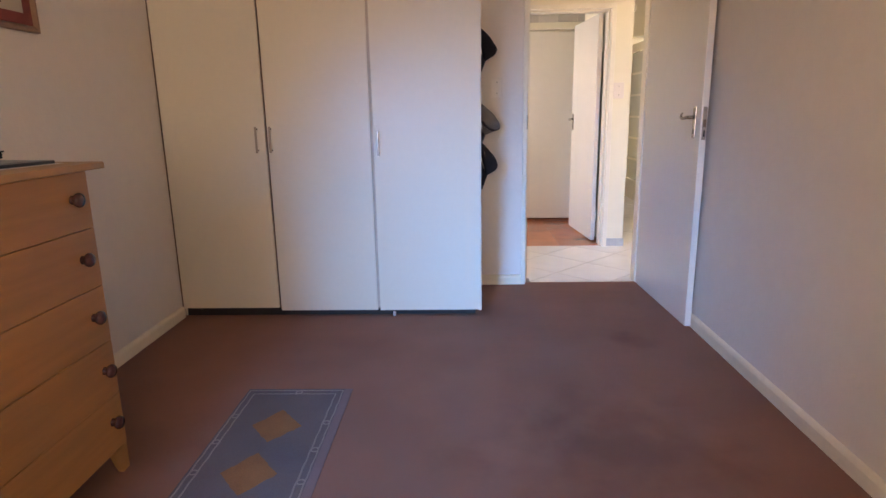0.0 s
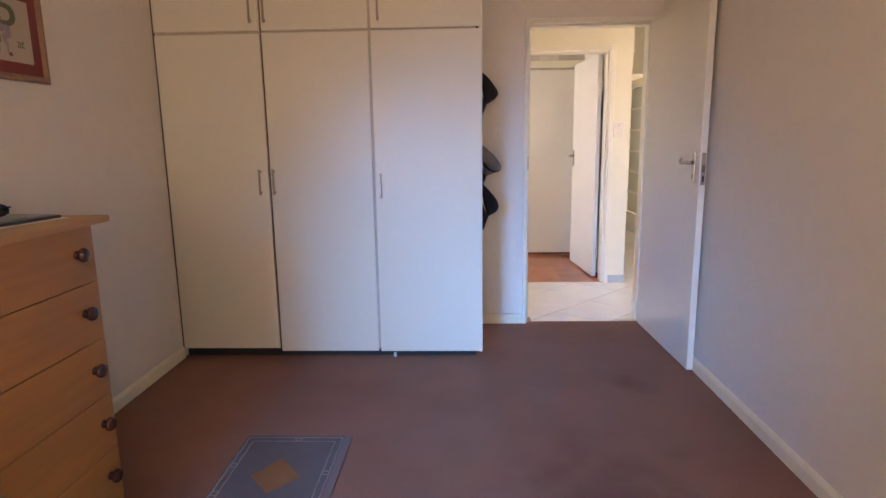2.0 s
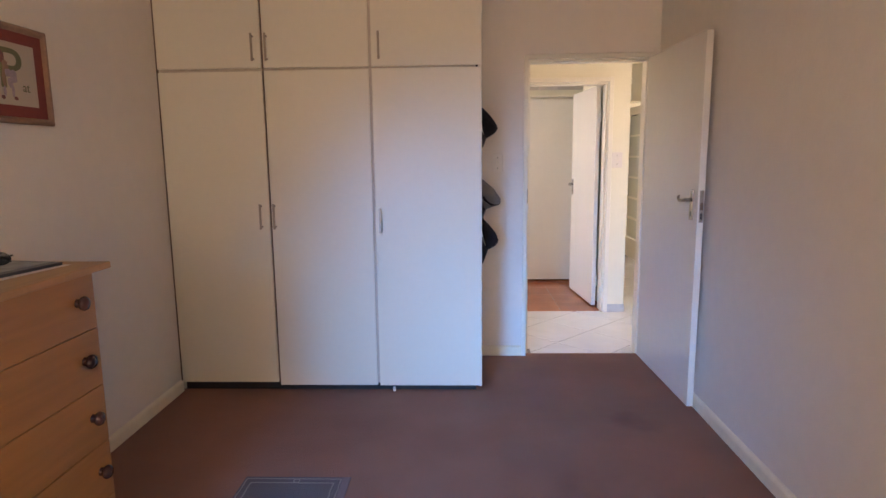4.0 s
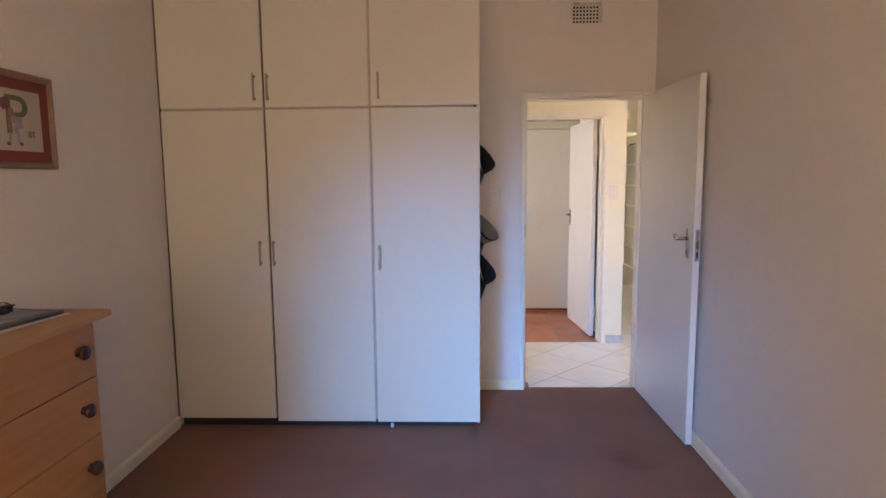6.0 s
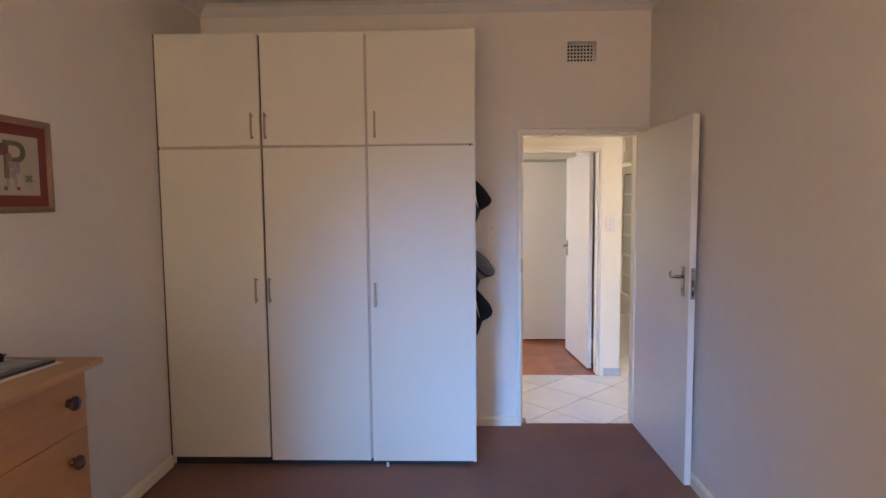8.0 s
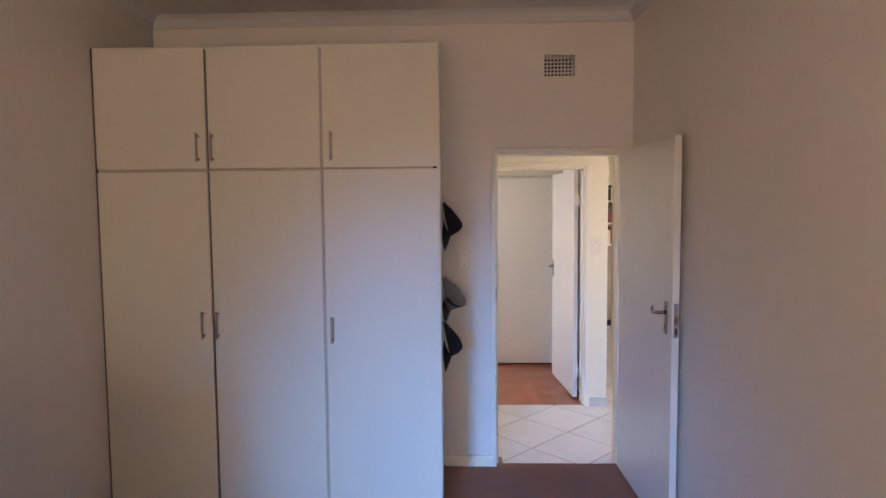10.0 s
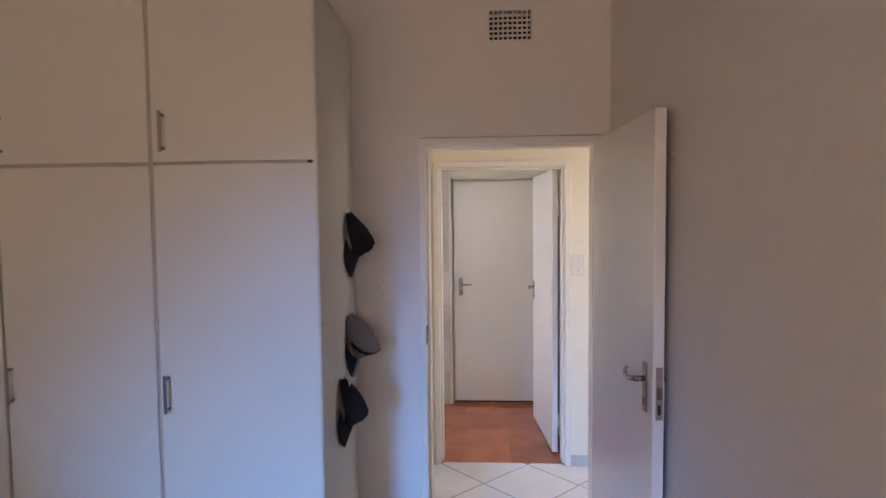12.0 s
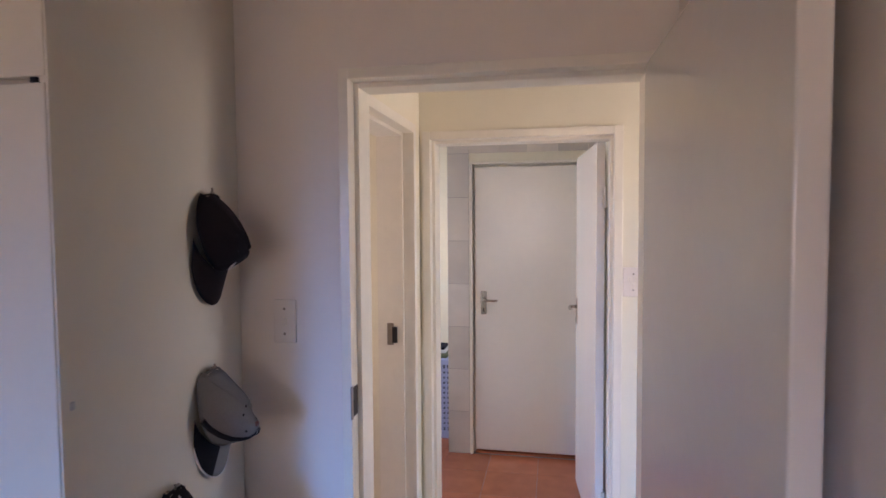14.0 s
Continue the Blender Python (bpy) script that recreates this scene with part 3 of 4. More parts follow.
def sunglasses():
    g = thing("sunglasses", pose(-1.425, 1.475, 1.0870, 0, 0, 35), "black plastic sunglasses lying folded on the folder", "sunglasses")
    for sx in (-1, 1):
        bm = bmesh.new()
        bmesh.ops.create_uvsphere(bm, u_segments=20, v_segments=12, radius=1.0)
        for v in bm.verts:
            v.co = Vector((sx * 0.033 + v.co.x * 0.029, 0.012 * (v.co.y if v.co.y > 0 else 0.25 * v.co.y), 0.021 + v.co.z * 0.021))
        part("lens", bm, M_BLACK, g, smooth=True)
        arm = [(sx * 0.064, 0.0, 0.030), (sx * 0.066, -0.012, 0.031), (sx * 0.058, -0.020, 0.030), (-sx * 0.01, -0.024 - 0.006 * sx, 0.028),
               (-sx * 0.045, -0.026 - 0.006 * sx, 0.022), (-sx * 0.062, -0.027 - 0.006 * sx, 0.012)]
        part("temple", tube(bmesh.new(), arm, 0.0028, 8), M_BLACK, g, smooth=True)
    part("bridge", tube(bmesh.new(), [(-0.008, 0.006, 0.028), (0, 0.009, 0.032), (0.008, 0.006, 0.028)], 0.0028, 8), M_BLACK, g, smooth=True)


sunglasses()


# ---- framed embroidery ----
def flat_text(body, size, depth=0.0006):
    cu = bpy.data.curves.new("lettering", "FONT")
    cu.body, cu.size, cu.extrude, cu.align_x, cu.align_y = body, size, depth, "LEFT", "BOTTOM_BASELINE"
    ob = bpy.data.objects.new("lettering", cu)
    scene.collection.objects.link(ob)
    mesh = bpy.data.meshes.new_from_object(ob.evaluated_get(bpy.context.evaluated_depsgraph_get()))
    bm = bmesh.new()
    bm.from_mesh(mesh)
    bpy.data.objects.remove(ob)
    bpy.data.meshes.remove(mesh)
    return bm


def picture():
    """Local x runs along the wall, local y up, local z out of the wall."""
    w, h, b = 0.39, 0.376, 0.026
    m = Matrix.Translation((-1.7005, 2.035, 1.738)) @ Matrix(((0, 0, 1, 0), (1, 0, 0, 0), (0, 1, 0, 0), (0, 0, 0, 1)))
    p = thing("framed_picture", m, "embroidered letter with red mount in a gilt wooden frame", "picture")
    fr = part("frame", bmesh.new(), M_FRAME, p)
    prof = [(0, 0), (0, 0.014), (0.006, 0.020), (0.016, 0.019), (b, 0.010), (b, 0)]
    for a0, a1, out in (((-w / 2, -h / 2), (w / 2, -h / 2), (0, 1)), ((-w / 2, h / 2), (w / 2, h / 2), (0, -1)),
                        ((-w / 2, -h / 2), (-w / 2, h / 2), (1, 0)), ((w / 2, -h / 2), (w / 2, h / 2), (-1, 0))):
        bm = bmesh.new()
        d = (Vector((*a1, 0)) - Vector((*a0, 0))).normalized()
        r = Vector((*out, 0))
        va = [bm.verts.new(Vector((*a0, 0)) + r * o + d * o + Vector((0, 0, q))) for o, q in prof]
        vb = [bm.verts.new(Vector((*a1, 0)) + r * o - d * o + Vector((0, 0, q))) for o, q in prof]
        for k in range(len(prof)):
            bm.faces.new((va[k], va[(k + 1) % len(prof)], vb[(k + 1) % len(prof)], vb[k]))
        part("frame_side", bm, M_FRAME, fr)
    iw, ih = w / 2 - b + 0.002, h / 2 - b + 0.002
    part("mount", solid(-iw, iw, -ih, ih, 0.002, 0.007), M_MAT, p, "dark red card mount")
    cx, cy, cw, ch = 0.005, 0.0, 0.116, 0.118
    part("cloth", solid(cx - cw, cx + cw, cy - ch, cy + ch, 0.0072, 0.0084), M_CREAM, p, "cream embroidered linen")
    bm = flat_text("P", 0.225)
    bm.transform(Matrix.Translation((cx - 0.092, cy - 0.054, 0.0092)) @ Matrix.Diagonal((1.2, 0.97, 1, 1)))
    part("letter", bm, M_GREEN, p, "green stitched capital letter")
    bm = flat_text("at", 0.052)
    bm.transform(Matrix.Translation((cx + 0.035, cy - 0.062, 0.0092)))
    part("letter", bm, M_GREEN, p, "small green stitched letters")
    rng = random.Random(4)
    spots = ((M_MAROON, -0.074, 0.060, 0.024, 0.022), (M_MAROON, -0.062, 0.050, 0.010, 0.012), (M_FRAME, -0.046, 0.022, 0.012, 0.022),
             (M_VIOLET, -0.036, 0.002, 0.016, 0.014), (M_VIOLET, -0.008, -0.004, 0.015, 0.017), (M_VIOLET, -0.006, -0.022, 0.010, 0.010),
             (M_FRAME, -0.058, -0.022, 0.008, 0.026), (M_VIOLET, -0.028, -0.034, 0.010, 0.016), (M_VIOLET, -0.060, -0.068, 0.005, 0.018),
             (M_VIOLET, -0.018, -0.066, 0.005, 0.018), (M_MAROON, -0.072, -0.092, 0.008, 0.006), (M_MAROON, -0.006, -0.092, 0.008, 0.006))
    for n, (mat, px, py, sx, sy) in enumerate(spots):
        bm = bmesh.new()
        sx, sy = sx * 1.3, sy * 1.25
        ring = [bm.verts.new((cx + px + sx * math.cos(a) * rng.uniform(0.75, 1.1), cy + py + sy * math.sin(a) * rng.uniform(0.75, 1.1), 0.0102 + 0.0001 * n))
                for a in (2 * math.pi * k / 16 for k in range(16))]
        f = bm.faces.new(ring)
        ext = bmesh.ops.extrude_face_region(bm, geom=[f])
        for v in ext["geom"]:
            if isinstance(v, bmesh.types.BMVert):
                v.co.z -= 0.0016
        part("stitching", bm, mat, p)


picture()


# ---- rug ----
def rug():
    x0, x1, y0, y1 = -0.938, -0.468, 1.00, 2.158
    r = thing("rug", pose((x0 + x1) / 2, (y0 + y1) / 2, 0), "thin faded grey-blue rug with gold lozenges on carpet", "rug")

    def put(name, bm, mat, label=""):
        return part(name, bm, mat, r, label, world_coords=True)

    put("field", solid(x0, x1, y0, y1, 0.0008, 0.0050, 0.002), M_RUG)
    put("hem", solid(x1 - 0.034, x1 - 0.001, y0 + 0.002, y1 - 0.002, 0.0046, 0.0058), M_RUGHEM, "pale grey woven hem")

    def braid(ax, ay, bx, by, phase):
        """One wavering strand of the woven border."""
        n = 60
        way = Vector((bx - ax, by - ay, 0))
        side = Vector((-way.y, way.x, 0)).normalized()
        pts = [Vector((ax, ay, 0.0056)) + way * (k / n) + side * 0.0012 * math.sin(k * 1.1 + phase) for k in range(n + 1)]
        put("border_line", tube(bmesh.new(), pts, 0.0034, 6, 0.45), M_RUGLINE, "cream woven border line")

    left, right, far, near = (x0 + 0.012, x0 + 0.038), (x1 - 0.040, x1 - 0.068), (y1 - 0.018, y1 - 0.050), (y0 + 0.018, y0 + 0.050)
    for k in (0, 1):
        braid(left[k], near[k], left[k], far[k], 0.0 + k)
        braid(right[k], near[k], right[k], far[k], 0.7 + k)
        braid(left[k], far[k], right[k], far[k], 1.4 + k)
        braid(left[k], near[k], right[k], near[k], 2.1 + k)
    ring = [(0.016, 0.0046), (0.016, 0.0064), (0.011, 0.0066), (0.010, 0.0048)]
    for x, first in ((sum(left) / 2, 1.913), (sum(right) / 2, 1.861)):
        for k in range(5):
            put("border_knot", lathe(bmesh.new(), ring, (x, first - 0.195 * k, 0), (0, 0, 1), 14), M_RUGLINE)
    put("border_knot", lathe(bmesh.new(), ring, ((x0 + x1) / 2, sum(far) / 2, 0), (0, 0, 1), 14), M_RUGLINE)
    rng = random.Random(8)
    for cy in (1.838, 1.520, 1.202):
        cx = -0.717
        corners = [(cx - 0.098, cy + 0.0), (cx - 0.010, cy + 0.128), (cx + 0.100, cy - 0.004), (cx + 0.002, cy - 0.124)]
        rim = []
        for p, q in zip(corners, corners[1:] + corners[:1]):
            for k in range(8):
                u = k / 8
                rim.append((p[0] + (q[0] - p[0]) * u + rng.uniform(-0.003, 0.003), p[1] + (q[1] - p[1]) * u + rng.uniform(-0.003, 0.003)))
        bm = bmesh.new()
        low = [bm.verts.new((x, y, 0.0046)) for x, y in rim]
        high = [bm.verts.new((x, y, 0.0058)) for x, y in rim]
        bm.faces.new(high)
        for k in range(len(rim)):
            bm.faces.new((low[k], low[(k + 1) % len(rim)], high[(k + 1) % len(rim)], high[k]))
        put("lozenge", bm, M_RUGGOLD, "faded gold woven lozenge")


rug()


# ---- caps on the wardrobe's side ----
def cap(m, cloth, brim_cloth, label, crown_h=0.112, trim=None, marks=()):
    """A baseball cap hung by its back strap. Local x: out of the panel (the crown's top), z: up (the cap's back), y: its width."""
    c = thing("baseball_cap", m, label, "cap", "caps hung on the wardrobe")
    A, B, H = 0.106, 0.074, crown_h
    bm = bmesh.new()
    rows, cols = 11, 32
    grid = []

    def crown(u, v):
        # u round the head, v from the rim to the button; the front rises steeply, the back slopes
        front = 0.5 - 0.5 * math.cos(u)
        arc, rise = math.cos(v * math.pi / 2), math.sin(v * math.pi / 2)
        s = (0.34 + 0.36 * front) * arc + (0.66 - 0.36 * front) * (1 - rise)
        x = H * rise + 0.040 * front * (1 - rise)
        z = A * math.cos(u) * s - 0.040 * rise * rise
        y = B * math.sin(u) * s
        dent = 1 - 0.05 * (1 + math.cos(6 * u)) * 0.5 * math.sin(v * math.pi)
        lump = 1 + (0.16 if trim else 0.07) * noise.noise((z * 18 + H * 90, y * 18, x * 18))
        return Vector((0.006 + x * dent * lump, y * dent * lump, z))

    for j in range(rows):
        grid.append([bm.verts.new(crown(2 * math.pi * k / cols, j / rows)) for k in range(cols)])
    tip = bm.verts.new(crown(0, 1.0))
    for a, b in zip(grid, grid[1:]):
        for k in range(cols):
            if a is grid[0] and k in (0, 1, cols - 1, cols - 2):
                continue
            bm.faces.new((a[k], a[(k + 1) % cols], b[(k + 1) % cols], b[k]))
    for k in range(cols):
        bm.faces.new((grid[-1][k], grid[-1][(k + 1) % cols], tip))
    cr = part("crown", bm, cloth, c, smooth=True)
    cr.modifiers.new("thickness", "SOLIDIFY").thickness = 0.0025
    part("button", lathe(bmesh.new(), [(0.007, 0), (0.0075, 0.003), (0.004, 0.006)], tip_at(crown), (1, 0, 0), 12), M_MAROON if trim else cloth, cr, smooth=True)
    # the sweat-hole eyelets and seams between the panels
    for k in range(6):
        u = math.pi / 6 + k * math.pi / 3
        bm = tube(bmesh.new(), [crown(u, v / 8) + Vector((0.0012, 0, 0)) for v in range(8)], 0.0012, 6)
        part("seam", bm, cloth, cr)
        part("eyelet", lathe(bmesh.new(), [(0.0032, -0.001), (0.0035, 0.0015), (0.001, 0.002)], crown(u + 0.5, 0.62) + Vector((0.0005, 0, 0)), (1, 0, 0), 8), M_NAVY, cr)
    # brim: a curved tongue off the front of the rim, its sides bent towards the panel
    bm = bmesh.new()
    rim = []
    for j in range(6):
        v = j / 5
        row = []
        for k in range(17):
            a = (k / 16 - 0.5) * 2.9
            base = Vector((0.010, B * math.sin(a), -A * math.cos(a)))
            reach = 0.088 * v * max(0.12, math.cos(a * 0.62)) ** 0.4
            y = base.y * (1 + 0.02 * v)
            z = base.z - reach
            x = 0.003 + (0.050 - 0.034 * v) * max(0.0, 1 - (y / 0.082) ** 2)
            row.append(bm.verts.new((max(0.003, x), y, z)))
        rim.append(row)
    for a, b in zip(rim, rim[1:]):
        for k in range(16):
            bm.faces.new((a[k], a[k + 1], b[k + 1], b[k]))
    brim_edge = [v.co.copy() for v in rim[-1]]
    if trim:
        for f in bm.faces:
            f.material_index = 1 if f.calc_center_median().y < -0.032 else 0
    br = part("brim", bm, [brim_cloth, M_NAVY], c, smooth=True)
    br.modifiers.new("thickness", "SOLIDIFY").thickness = 0.004
    # back strap by which it hangs, and the peg
    pts = [(0.016 + 0.004 * math.cos(t), 0.034 * math.sin(t), 0.088 + 0.008 * math.cos(t)) for t in [(-0.5 + k / 10) * math.pi for k in range(11)]]
    part("strap", tube(bmesh.new(), pts, 0.006, 8, 0.35), cloth, c)
    part("buckle", solid(0.012, 0.017, 0.006, 0.022, 0.088, 0.102, 0.001), M_BRASS, c)
    if trim:
        for side in (-1, 1):
            way = [(1.45, 0.03), (1.2, 0.10), (0.95, 0.20), (0.72, 0.32), (0.52, 0.46), (0.36, 0.60), (0.22, 0.74), (0.10, 0.88)]
            band = [crown(math.pi + side * u, v) + Vector((0.0008, 0, 0)) for u, v in way]
            part("trim_band", tube(bmesh.new(), band, [0.011, 0.011, 0.010, 0.0095, 0.008, 0.0065, 0.005, 0.003], 8, 0.75), M_NAVY, cr, "navy cloth band")
            edge = [crown(math.pi + side * (u - 0.13), v - 0.01) + Vector((0.002, 0, 0)) for u, v in way]
            part("piping", tube(bmesh.new(), edge, 0.0017, 6), M_WHITE, cr, "white piping")
        part("brim_edge", tube(bmesh.new(), brim_edge, 0.0022, 6), M_WHITE, c, "pale brim edging")
    for u, v, sy, sz, tilt in marks:
        at = crown(u, v)
        nrm = (at - Vector((0.0, 0, -0.02))).normalized()
        for k in range(3):
            bm = solid(-0.0012, 0.0012, -sy / 2, sy / 2, -0.0018, 0.0018, 0.0006)
            q = Vector((1, 0, 0)).rotation_difference(nrm).to_matrix().to_4x4()
            bm.transform(Matrix.Translation(at + nrm * 0.0032 + Vector((0, 0.004 * (k - 1), sz * (k - 1)))) @ q @ Matrix.Rotation(tilt + 0.5 * k, 4, "X"))
            part("emblem", bm, M_WHITE, cr, "white stitched mark")
    return c


def tip_at(crown):
    return crown(0, 1.0) - Vector((0.002, 0, 0))


def peg(y, z):
    p = thing("peg", pose(0.145 - SPLAY * (y - 3.146), y, z), "small dark hook screwed to the wardrobe side", "hook", "pegs for the caps")
    pts = [(0.0, 0, 0.0), (0.012, 0, 0.0), (0.020, 0, 0.004), (0.024, 0, 0.014), (0.022, 0, 0.02)]
    part("hook", tube(bmesh.new(), pts, 0.0028, 8), M_BRASS, p)


cap(pose(0.136, 3.635, 1.624, 0, 0, 0), M_BLACKCAP, M_BLACKCAP, "black baseball cap hanging brim down on the wardrobe side", 0.118, None, ((math.pi + 0.30, 0.34, 0.024, 0.006, 0.6),))
cap(pose(0.136, 3.625, 1.166, 4, 0, -4), M_GREYCAP, M_GREYCAP, "grey baseball cap with navy band hanging brim down", 0.138, True)
cap(pose(0.139, 3.445, 0.924, -3, 0, 3), M_NAVY, M_NAVY, "dark navy baseball cap with white marks hanging brim down", 0.112, None, ((math.pi + 0.35, 0.30, 0.022, 0.006, -0.4), (2 * math.pi - 0.35, 0.20, 0.02, 0.005, 0.2)))
for y, z in ((3.635, 1.716), (3.625, 1.257), (3.445, 1.015)):
    peg(y, z)


# ---- fittings ----
def air_vent():
    x0, x1, z0, z1, y = 0.779, 0.977, 2.509, 2.646, 3.81
    v = thing("air_vent", pose((x0 + x1) / 2, y, z0), "cream painted air brick grille of small square holes", "air vent")
    cols, rows, bar = 9, 6, 0.0068
    for k in range(cols + 1):
        x = x0 + (x1 - x0) * k / cols
        a, b = max(x0, x - bar / 2), min(x1, x + bar / 2)
        part("bar", solid(a, b, y + 0.001, y + 0.014, z0, z1), M_WALL, v, world_coords=True)
    for k in range(rows + 1):
        z = z0 + (z1 - z0) * k / rows
        a, b = max(z0, z - bar / 2), min(z1, z + bar / 2)
        part("bar", solid(x0, x1, y + 0.0015, y + 0.018, a, b), M_WALL, v, world_coords=True)
    # Near-black sheet paints the shade seen through the vent's holes
    part("backing", solid(x0, x1, y + 0.100, y + 0.104, z0, z1), M_DARK, v, "near-black sheet painting the shade behind the grille", world_coords=True)


air_vent()


def light_switch(x0, x1, y, z0, z1, rockers, label):
    s = thing("light_switch", pose((x0 + x1) / 2, y, (z0 + z1) / 2), label, "switch")
    pl = part("plate", solid(x0, x1, y - 0.009, y - 0.0003, z0, z1, 0.003), M_PLASTIC, s, world_coords=True)
    cx, cz = (x0 + x1) / 2, (z0 + z1) / 2
    for dx, dz in rockers:
        part("rocker", solid(cx + dx - 0.006, cx + dx + 0.006, y - 0.0135, y - 0.008, cz + dz - 0.011, cz + dz + 0.011, 0.0015), M_PLASTIC, s, world_coords=True)
        part("rocker_gap", solid(cx + dx - 0.0075, cx + dx + 0.0075, y - 0.0094, y - 0.0085, cz + dz - 0.0125, cz + dz + 0.0125), M_HALL, s, world_coords=True)
    for dz in (-0.036, 0.036):
        part("screw", lathe(bmesh.new(), [(0.004, 0), (0.004, 0.001), (0.002, 0.0016)], (cx, y - 0.009, cz + dz), (0, -1, 0), 10), M_BRASS, pl, world_coords=True)


light_switch(0.238, 0.306, 3.81, 1.298, 1.424, ((0, 0),), "white single light switch with two screws")
light_switch(1.337, 1.427, 4.99, 1.297, 1.429, ((-0.014, 0.012), (0.014, 0.012), (0, -0.016)), "white triple light switch on the hall wall")

hook = thing("wall_hook", pose(EAST, 2.893, 1.880), "small painted hook on the wall behind the door", "hook")
part("shank", tube(bmesh.new(), [(0, 0, 0), (-0.010, 0, 0), (-0.014, 0, 0.005), (-0.014, 0, 0.010)], 0.0022, 8), M_TRIM, hook)


# ---- hall, passage and lounge ----
structure("skirting_tile", solid(1.325, 1.484, 4.980, 4.9895, 0.0, 0.072, 0.002), M_SKTILE, "grey tile skirting at the foot of the pier")
structure("skirting_tile", solid(1.4802, 1.489, 4.98, 7.15, 0.0, 0.072, 0.002), M_SKTILE, "grey tile skirting along the passage")
structure("trim", solid(1.4795, 1.498, 4.992, 5.128, 2.0, 2.05, 0.006, segments=3), M_HALL, "plaster nib at the head of the pier")


def glazed_door():
    x, y0, y1 = 2.325, 7.42, 8.17
    g = thing("glazed_door", pose(x, y0, 0), "white wooden door with small obscure glass panes, open", "door")
    t = 0.036

    def put(name, *a, mat=M_TRIM, parent=None):
        return part(name, solid(*a), mat, parent or g, world_coords=True)

    put("stile", x, x + t, y0, y0 + 0.10, 0.012, 2.035)
    put("stile", x, x + t, y1 - 0.10, y1, 0.012, 2.035)
    put("bottom_rail", x, x + t, y0 + 0.10, y1 - 0.10, 0.012, 0.275)
    put("top_rail", x, x + t, y0 + 0.10, y1 - 0.10, 1.935, 2.035)
    zs = [0.275 + (1.935 - 0.275) * k / 6 for k in range(7)]
    for z in zs[1:-1]:
        put("glazing_bar", x + 0.004, x + t - 0.004, y0 + 0.10, y1 - 0.10, z - 0.013, z + 0.013)
    for z0, z1 in zip(zs, zs[1:]):
        pane = put("pane", x + 0.016, x + 0.020, y0 + 0.10, y1 - 0.10, z0 + 0.013, z1 - 0.013, mat=M_OBSCURE)
        pane.visible_shadow = False


glazed_door()


def bookcase():
    x0, x1, y0, y1, top = 1.50, 2.62, 8.43, 8.74, 2.03
    b = thing("bookcase", pose((x0 + x1) / 2, (y0 + y1) / 2, 0), "white open bookcase with half-full shelves", "bookcase")

    def put(name, *a, mat=M_TRIM):
        return part(name, solid(*a), mat, b, world_coords=True)

    put("side_panel", x0, x0 + 0.02, y0, y1, 0.0, top)
    put("side_panel", x1 - 0.02, x1, y0, y1, 0.0, top)
    put("back_panel", x0 + 0.02, x1 - 0.02, y1 - 0.012, y1 - 0.004, 0.0, top, mat=M_SHELFBACK)
    put("plinth", x0 + 0.02, x1 - 0.02, y0 + 0.03, y0 + 0.05, 0.0, 0.08, mat=M_DARK)
    put("lower_front", x0 + 0.02, x1 - 0.02, y0 + 0.06, y0 + 0.075, 0.08, 1.13, mat=M_SHELFBACK)
    levels = (1.15, 1.455, 1.768)
    for z in (*levels, top - 0.02):
        put("shelf", x0 + 0.02, x1 - 0.02, y0, y1 - 0.012, z, z + 0.022)
    rng = random.Random(11)
    for z in levels:
        x = x0 + 0.03
        while x < x1 - 0.08:
            w, h, d = rng.uniform(0.018, 0.05), rng.uniform(0.16, 0.25), rng.uniform(0.13, 0.2)
            bk = thing("book", pose(x + w / 2, y0 + 0.03 + d / 2, z + 0.0222), "upright closed book on the shelf", "book", "books in the bookcase")
            part("cover", solid(-w / 2, w / 2, -d / 2, d / 2, 0, h, 0.002), rng.choice((M_BOOK_A, M_BOOK_B, M_BOOK_C, M_BOOK_C)), bk)
            part("pages", solid(-w / 2 + 0.003, w / 2 - 0.003, -d / 2 + 0.004, d / 2 - 0.004, h, h + 0.001), M_CREAM, bk)
            x += w + (0.002 if rng.random() < 0.8 else rng.uniform(0.03, 0.12))


bookcase()


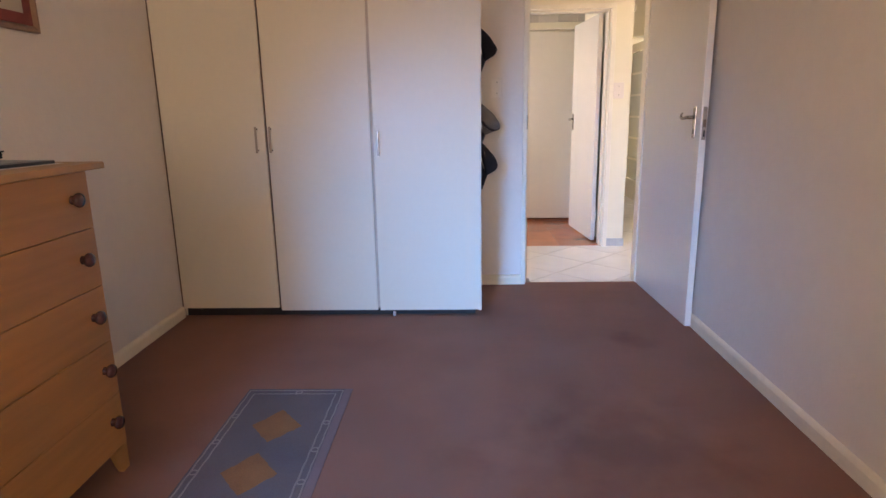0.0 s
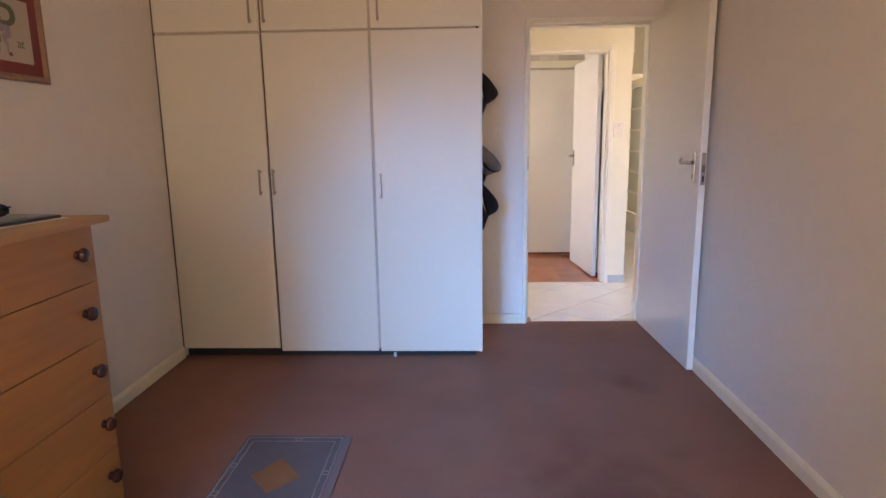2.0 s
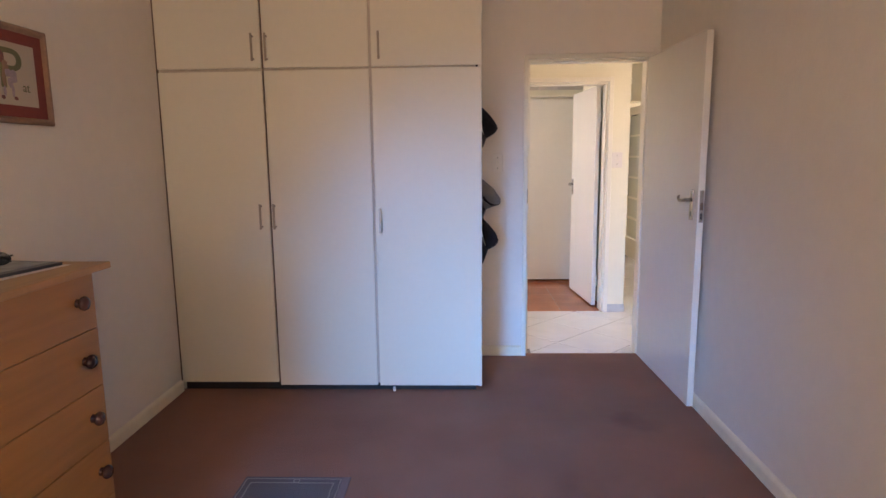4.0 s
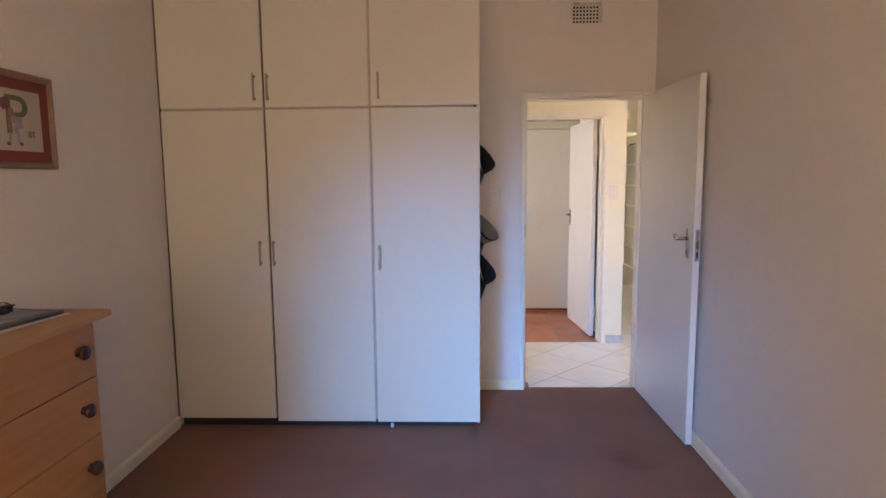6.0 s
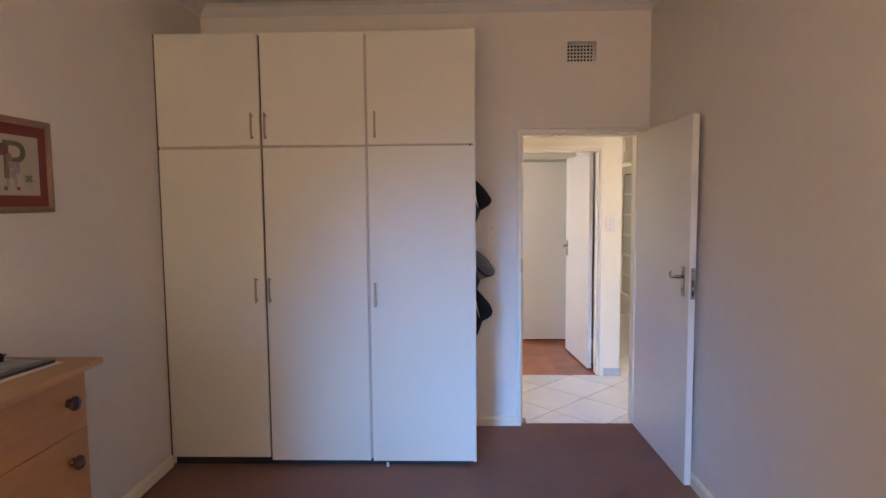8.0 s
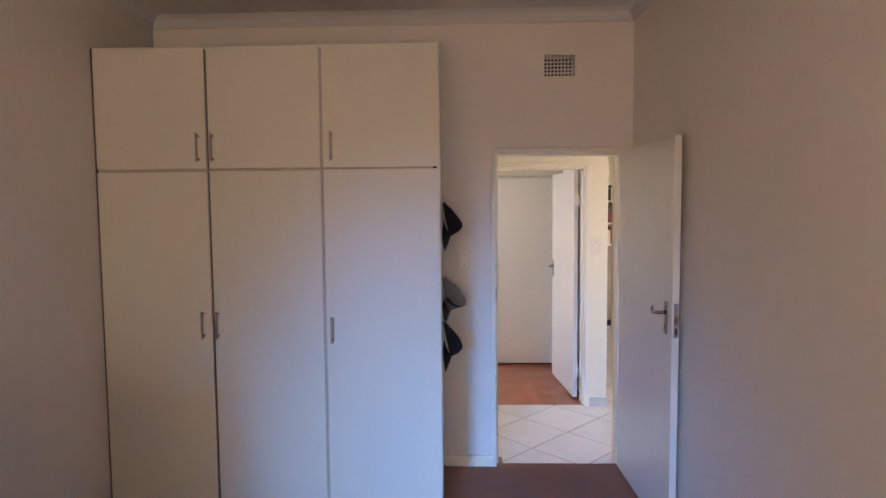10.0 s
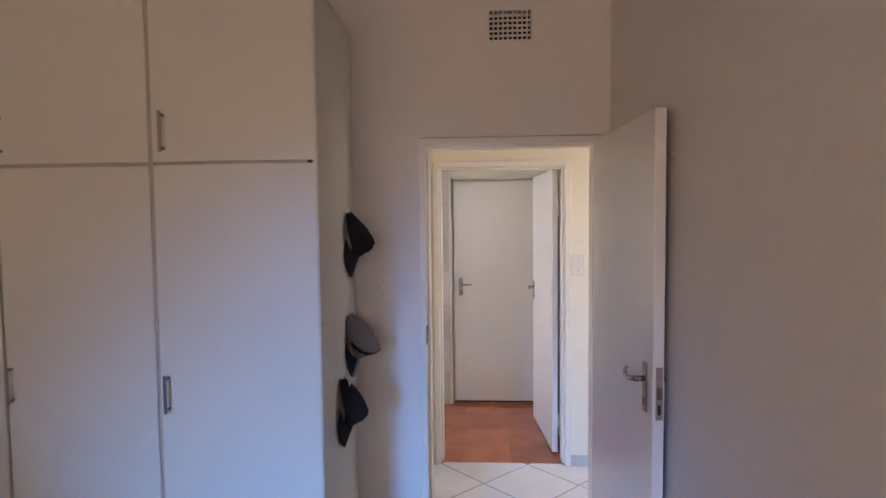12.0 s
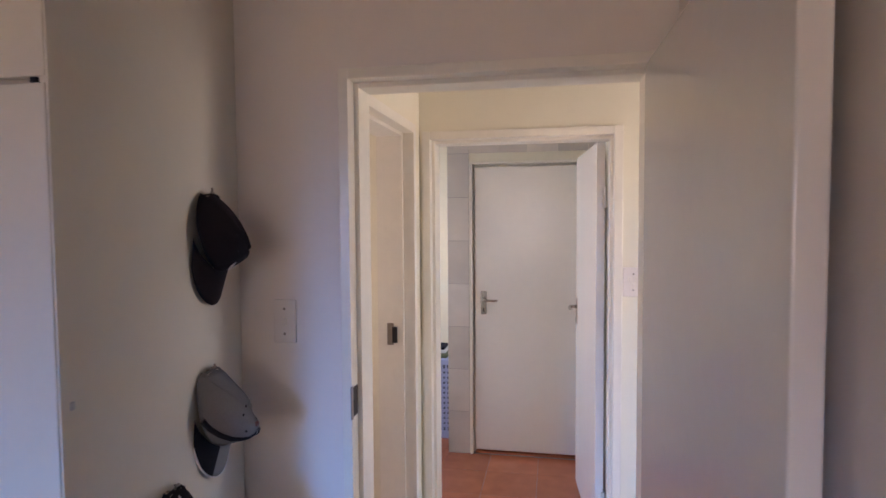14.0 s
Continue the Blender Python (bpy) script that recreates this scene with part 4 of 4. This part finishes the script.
# ---- laundry basket in the bathroom ----
def basket():
    x0, x1, y0, y1, h = -0.10, 0.275, 6.52, 6.83, 0.60
    b = thing("laundry_basket", pose((x0 + x1) / 2, (y0 + y1) / 2, 0), "lilac plastic laundry basket with slotted sides", "laundry basket")

    def put(name, bm, mat=M_BASKET, label=""):
        return part(name, bm, mat, b, label, world_coords=True)

    put("base", solid(x0, x1, y0, y1, 0.0, 0.06, 0.008))
    put("rim", solid(x0 - 0.008, x1 + 0.008, y0 - 0.008, y1 + 0.008, h - 0.04, h, 0.008))
    # Inner block in a dark colour, painted shade for the slots
    put("lining", solid(x0 + 0.012, x1 - 0.012, y0 + 0.012, y1 - 0.012, 0.06, h - 0.04), M_SLOT_SHADE, "dark block painting the shade behind the slots")
    n = 12
    for k in range(n + 1):
        x = x0 + (x1 - x0 - 0.014) * k / n
        put("slat", solid(x, x + 0.014, y0, y0 + 0.008, 0.06, h - 0.04))
    for k in range(9):
        y = y0 + 0.01 + (y1 - y0 - 0.034) * k / 8
        put("slat", solid(x1 - 0.008, x1, y, y + 0.014, 0.06, h - 0.04))
    for k in range(1, 13):
        z = 0.06 + (h - 0.10) * k / 13
        put("band", solid(x0, x1, y0 - 0.001, y0 + 0.007, z - 0.010, z + 0.010))
    t = thing("folded_towel", pose(0.12, 6.66, h), "dark green and white cloths on the basket", "towel")
    part("fold", solid(-0.12, 0.12, -0.10, 0.10, 0.0005, 0.035, 0.012, segments=3), M_GREEN, t)
    part("fold", solid(-0.10, 0.11, -0.09, 0.09, 0.0352, 0.06, 0.012, segments=3), M_WHITE, t)
    part("fold", solid(-0.09, 0.10, -0.085, 0.08, 0.0602, 0.085, 0.012, segments=3), M_NAVY, t)


basket()


# ---- floor and wall tiles ----
def clip(poly, keep):
    """Cuts a convex polygon by the half-planes (a, b, c): a x + b y <= c."""
    for a, b, c in keep:
        out = []
        for p, q in zip(poly, poly[1:] + poly[:1]):
            dp, dq = a * p[0] + b * p[1] - c, a * q[0] + b * q[1] - c
            if dp <= 0:
                out.append(p)
            if dp * dq < 0:
                s = dp / (dp - dq)
                out.append((p[0] + s * (q[0] - p[0]), p[1] + s * (q[1] - p[1])))
        poly = out
        if len(poly) < 3:
            return []
    return poly


def area(poly):
    return abs(sum(p[0] * q[1] - q[0] * p[1] for p, q in zip(poly, poly[1:] + poly[:1]))) / 2


def tile_piece(parent, poly, z0, z1, mat, name="tile"):
    n, bm = len(poly), bmesh.new()
    cx, cy = sum(p[0] for p in poly) / n, sum(p[1] for p in poly) / n

    def ring(inset, z):
        return [bm.verts.new((cx + (x - cx) * (1 - inset), cy + (y - cy) * (1 - inset), z)) for x, y in poly]

    a, b, c = ring(0, z0), ring(0, z1 - 0.0006), ring(0.004, z1)
    for lo, hi in ((a, b), (b, c)):
        for k in range(n):
            bm.faces.new((lo[k], lo[(k + 1) % n], hi[(k + 1) % n], hi[k]))
    bm.faces.new(c)
    part(name, bm, mat, parent)


def rect(x0, x1, y0, y1):
    return [(-1, 0, -x0), (1, 0, x1), (0, -1, -y0), (0, 1, y1)]


floor_hall = structure("floor_hall", solid(0.40, 4.0, 3.845, 8.75, -0.0115, -0.0014), M_GROUT, "white marbled floor tiles laid diagonally")
HALF, JOINT = 0.299, 0.0055
for i in range(-14, 15):
    for j in range(-14, 15):
        cx, cy = 1.045 + HALF * (i + j), 4.394 + HALF + HALF * (i - j)
        r = HALF - JOINT
        diamond = [(cx - r, cy), (cx, cy - r), (cx + r, cy), (cx, cy + r)]
        for zone in (rect(0.52, 1.26, 3.845, 3.95), rect(0.40, 2.75, 3.95, 4.99), rect(1.48, 2.75, 4.99, 7.15), rect(1.48, 4.0, 7.15, 8.75), rect(0.47, 1.280, 4.99, 5.012)):
            p = clip(diamond, zone)
            if len(p) > 2 and area(p) > 0.0006:
                tile_piece(floor_hall, p, -0.0014, 0.0, M_TILE)

floor_bath = structure("floor_bathroom", solid(-1.20, 1.33, 5.012, 7.6, -0.0115, -0.006), M_TGROUT, "terracotta bathroom floor tiles")
S = 0.33
for i in range(-7, 3):
    for j in range(0, 9):
        x, y = 0.93 + S * i, 5.014 + S * j
        p = clip([(x + 0.001, y + 0.001), (x + S - 0.001, y + 0.001), (x + S - 0.001, y + S - 0.001), (x + 0.001, y + S - 0.001)], rect(-1.20, 1.33, 5.014, 7.6))
        for zone in (rect(-1.2, 0.30, 5.0, 7.6), rect(0.30, 1.33, 5.0, 6.28)):
            q = clip(p, zone) if p else []
            if len(q) > 2 and area(q) > 0.0006:
                tile_piece(floor_bath, q, -0.006, -0.0005, M_TERRA)

bath_tiles = structure("wall_tiling", solid(0.302, 0.452, 6.276, 6.2795, 0.0, 2.90), M_GROUT, "beige marbled wall tiles round the bathroom door")


def wall_tile(x0, x1, z0, z1):
    part("tile", solid(x0, x1, 6.271, 6.276, z0, z1, 0.0008, segments=1), M_WTILE, bath_tiles)


for k in range(10):
    z0, z1 = 0.30 * k + 0.001, min(2.90, 0.30 * k + 0.299)
    wall_tile(0.302, 0.452, z0, z1)
    if z1 > 2.1:
        for n in range(5):
            wall_tile(0.454 + 0.20 * n, min(1.328, 0.454 + 0.20 * n + 0.198), max(z0, 2.046), z1)
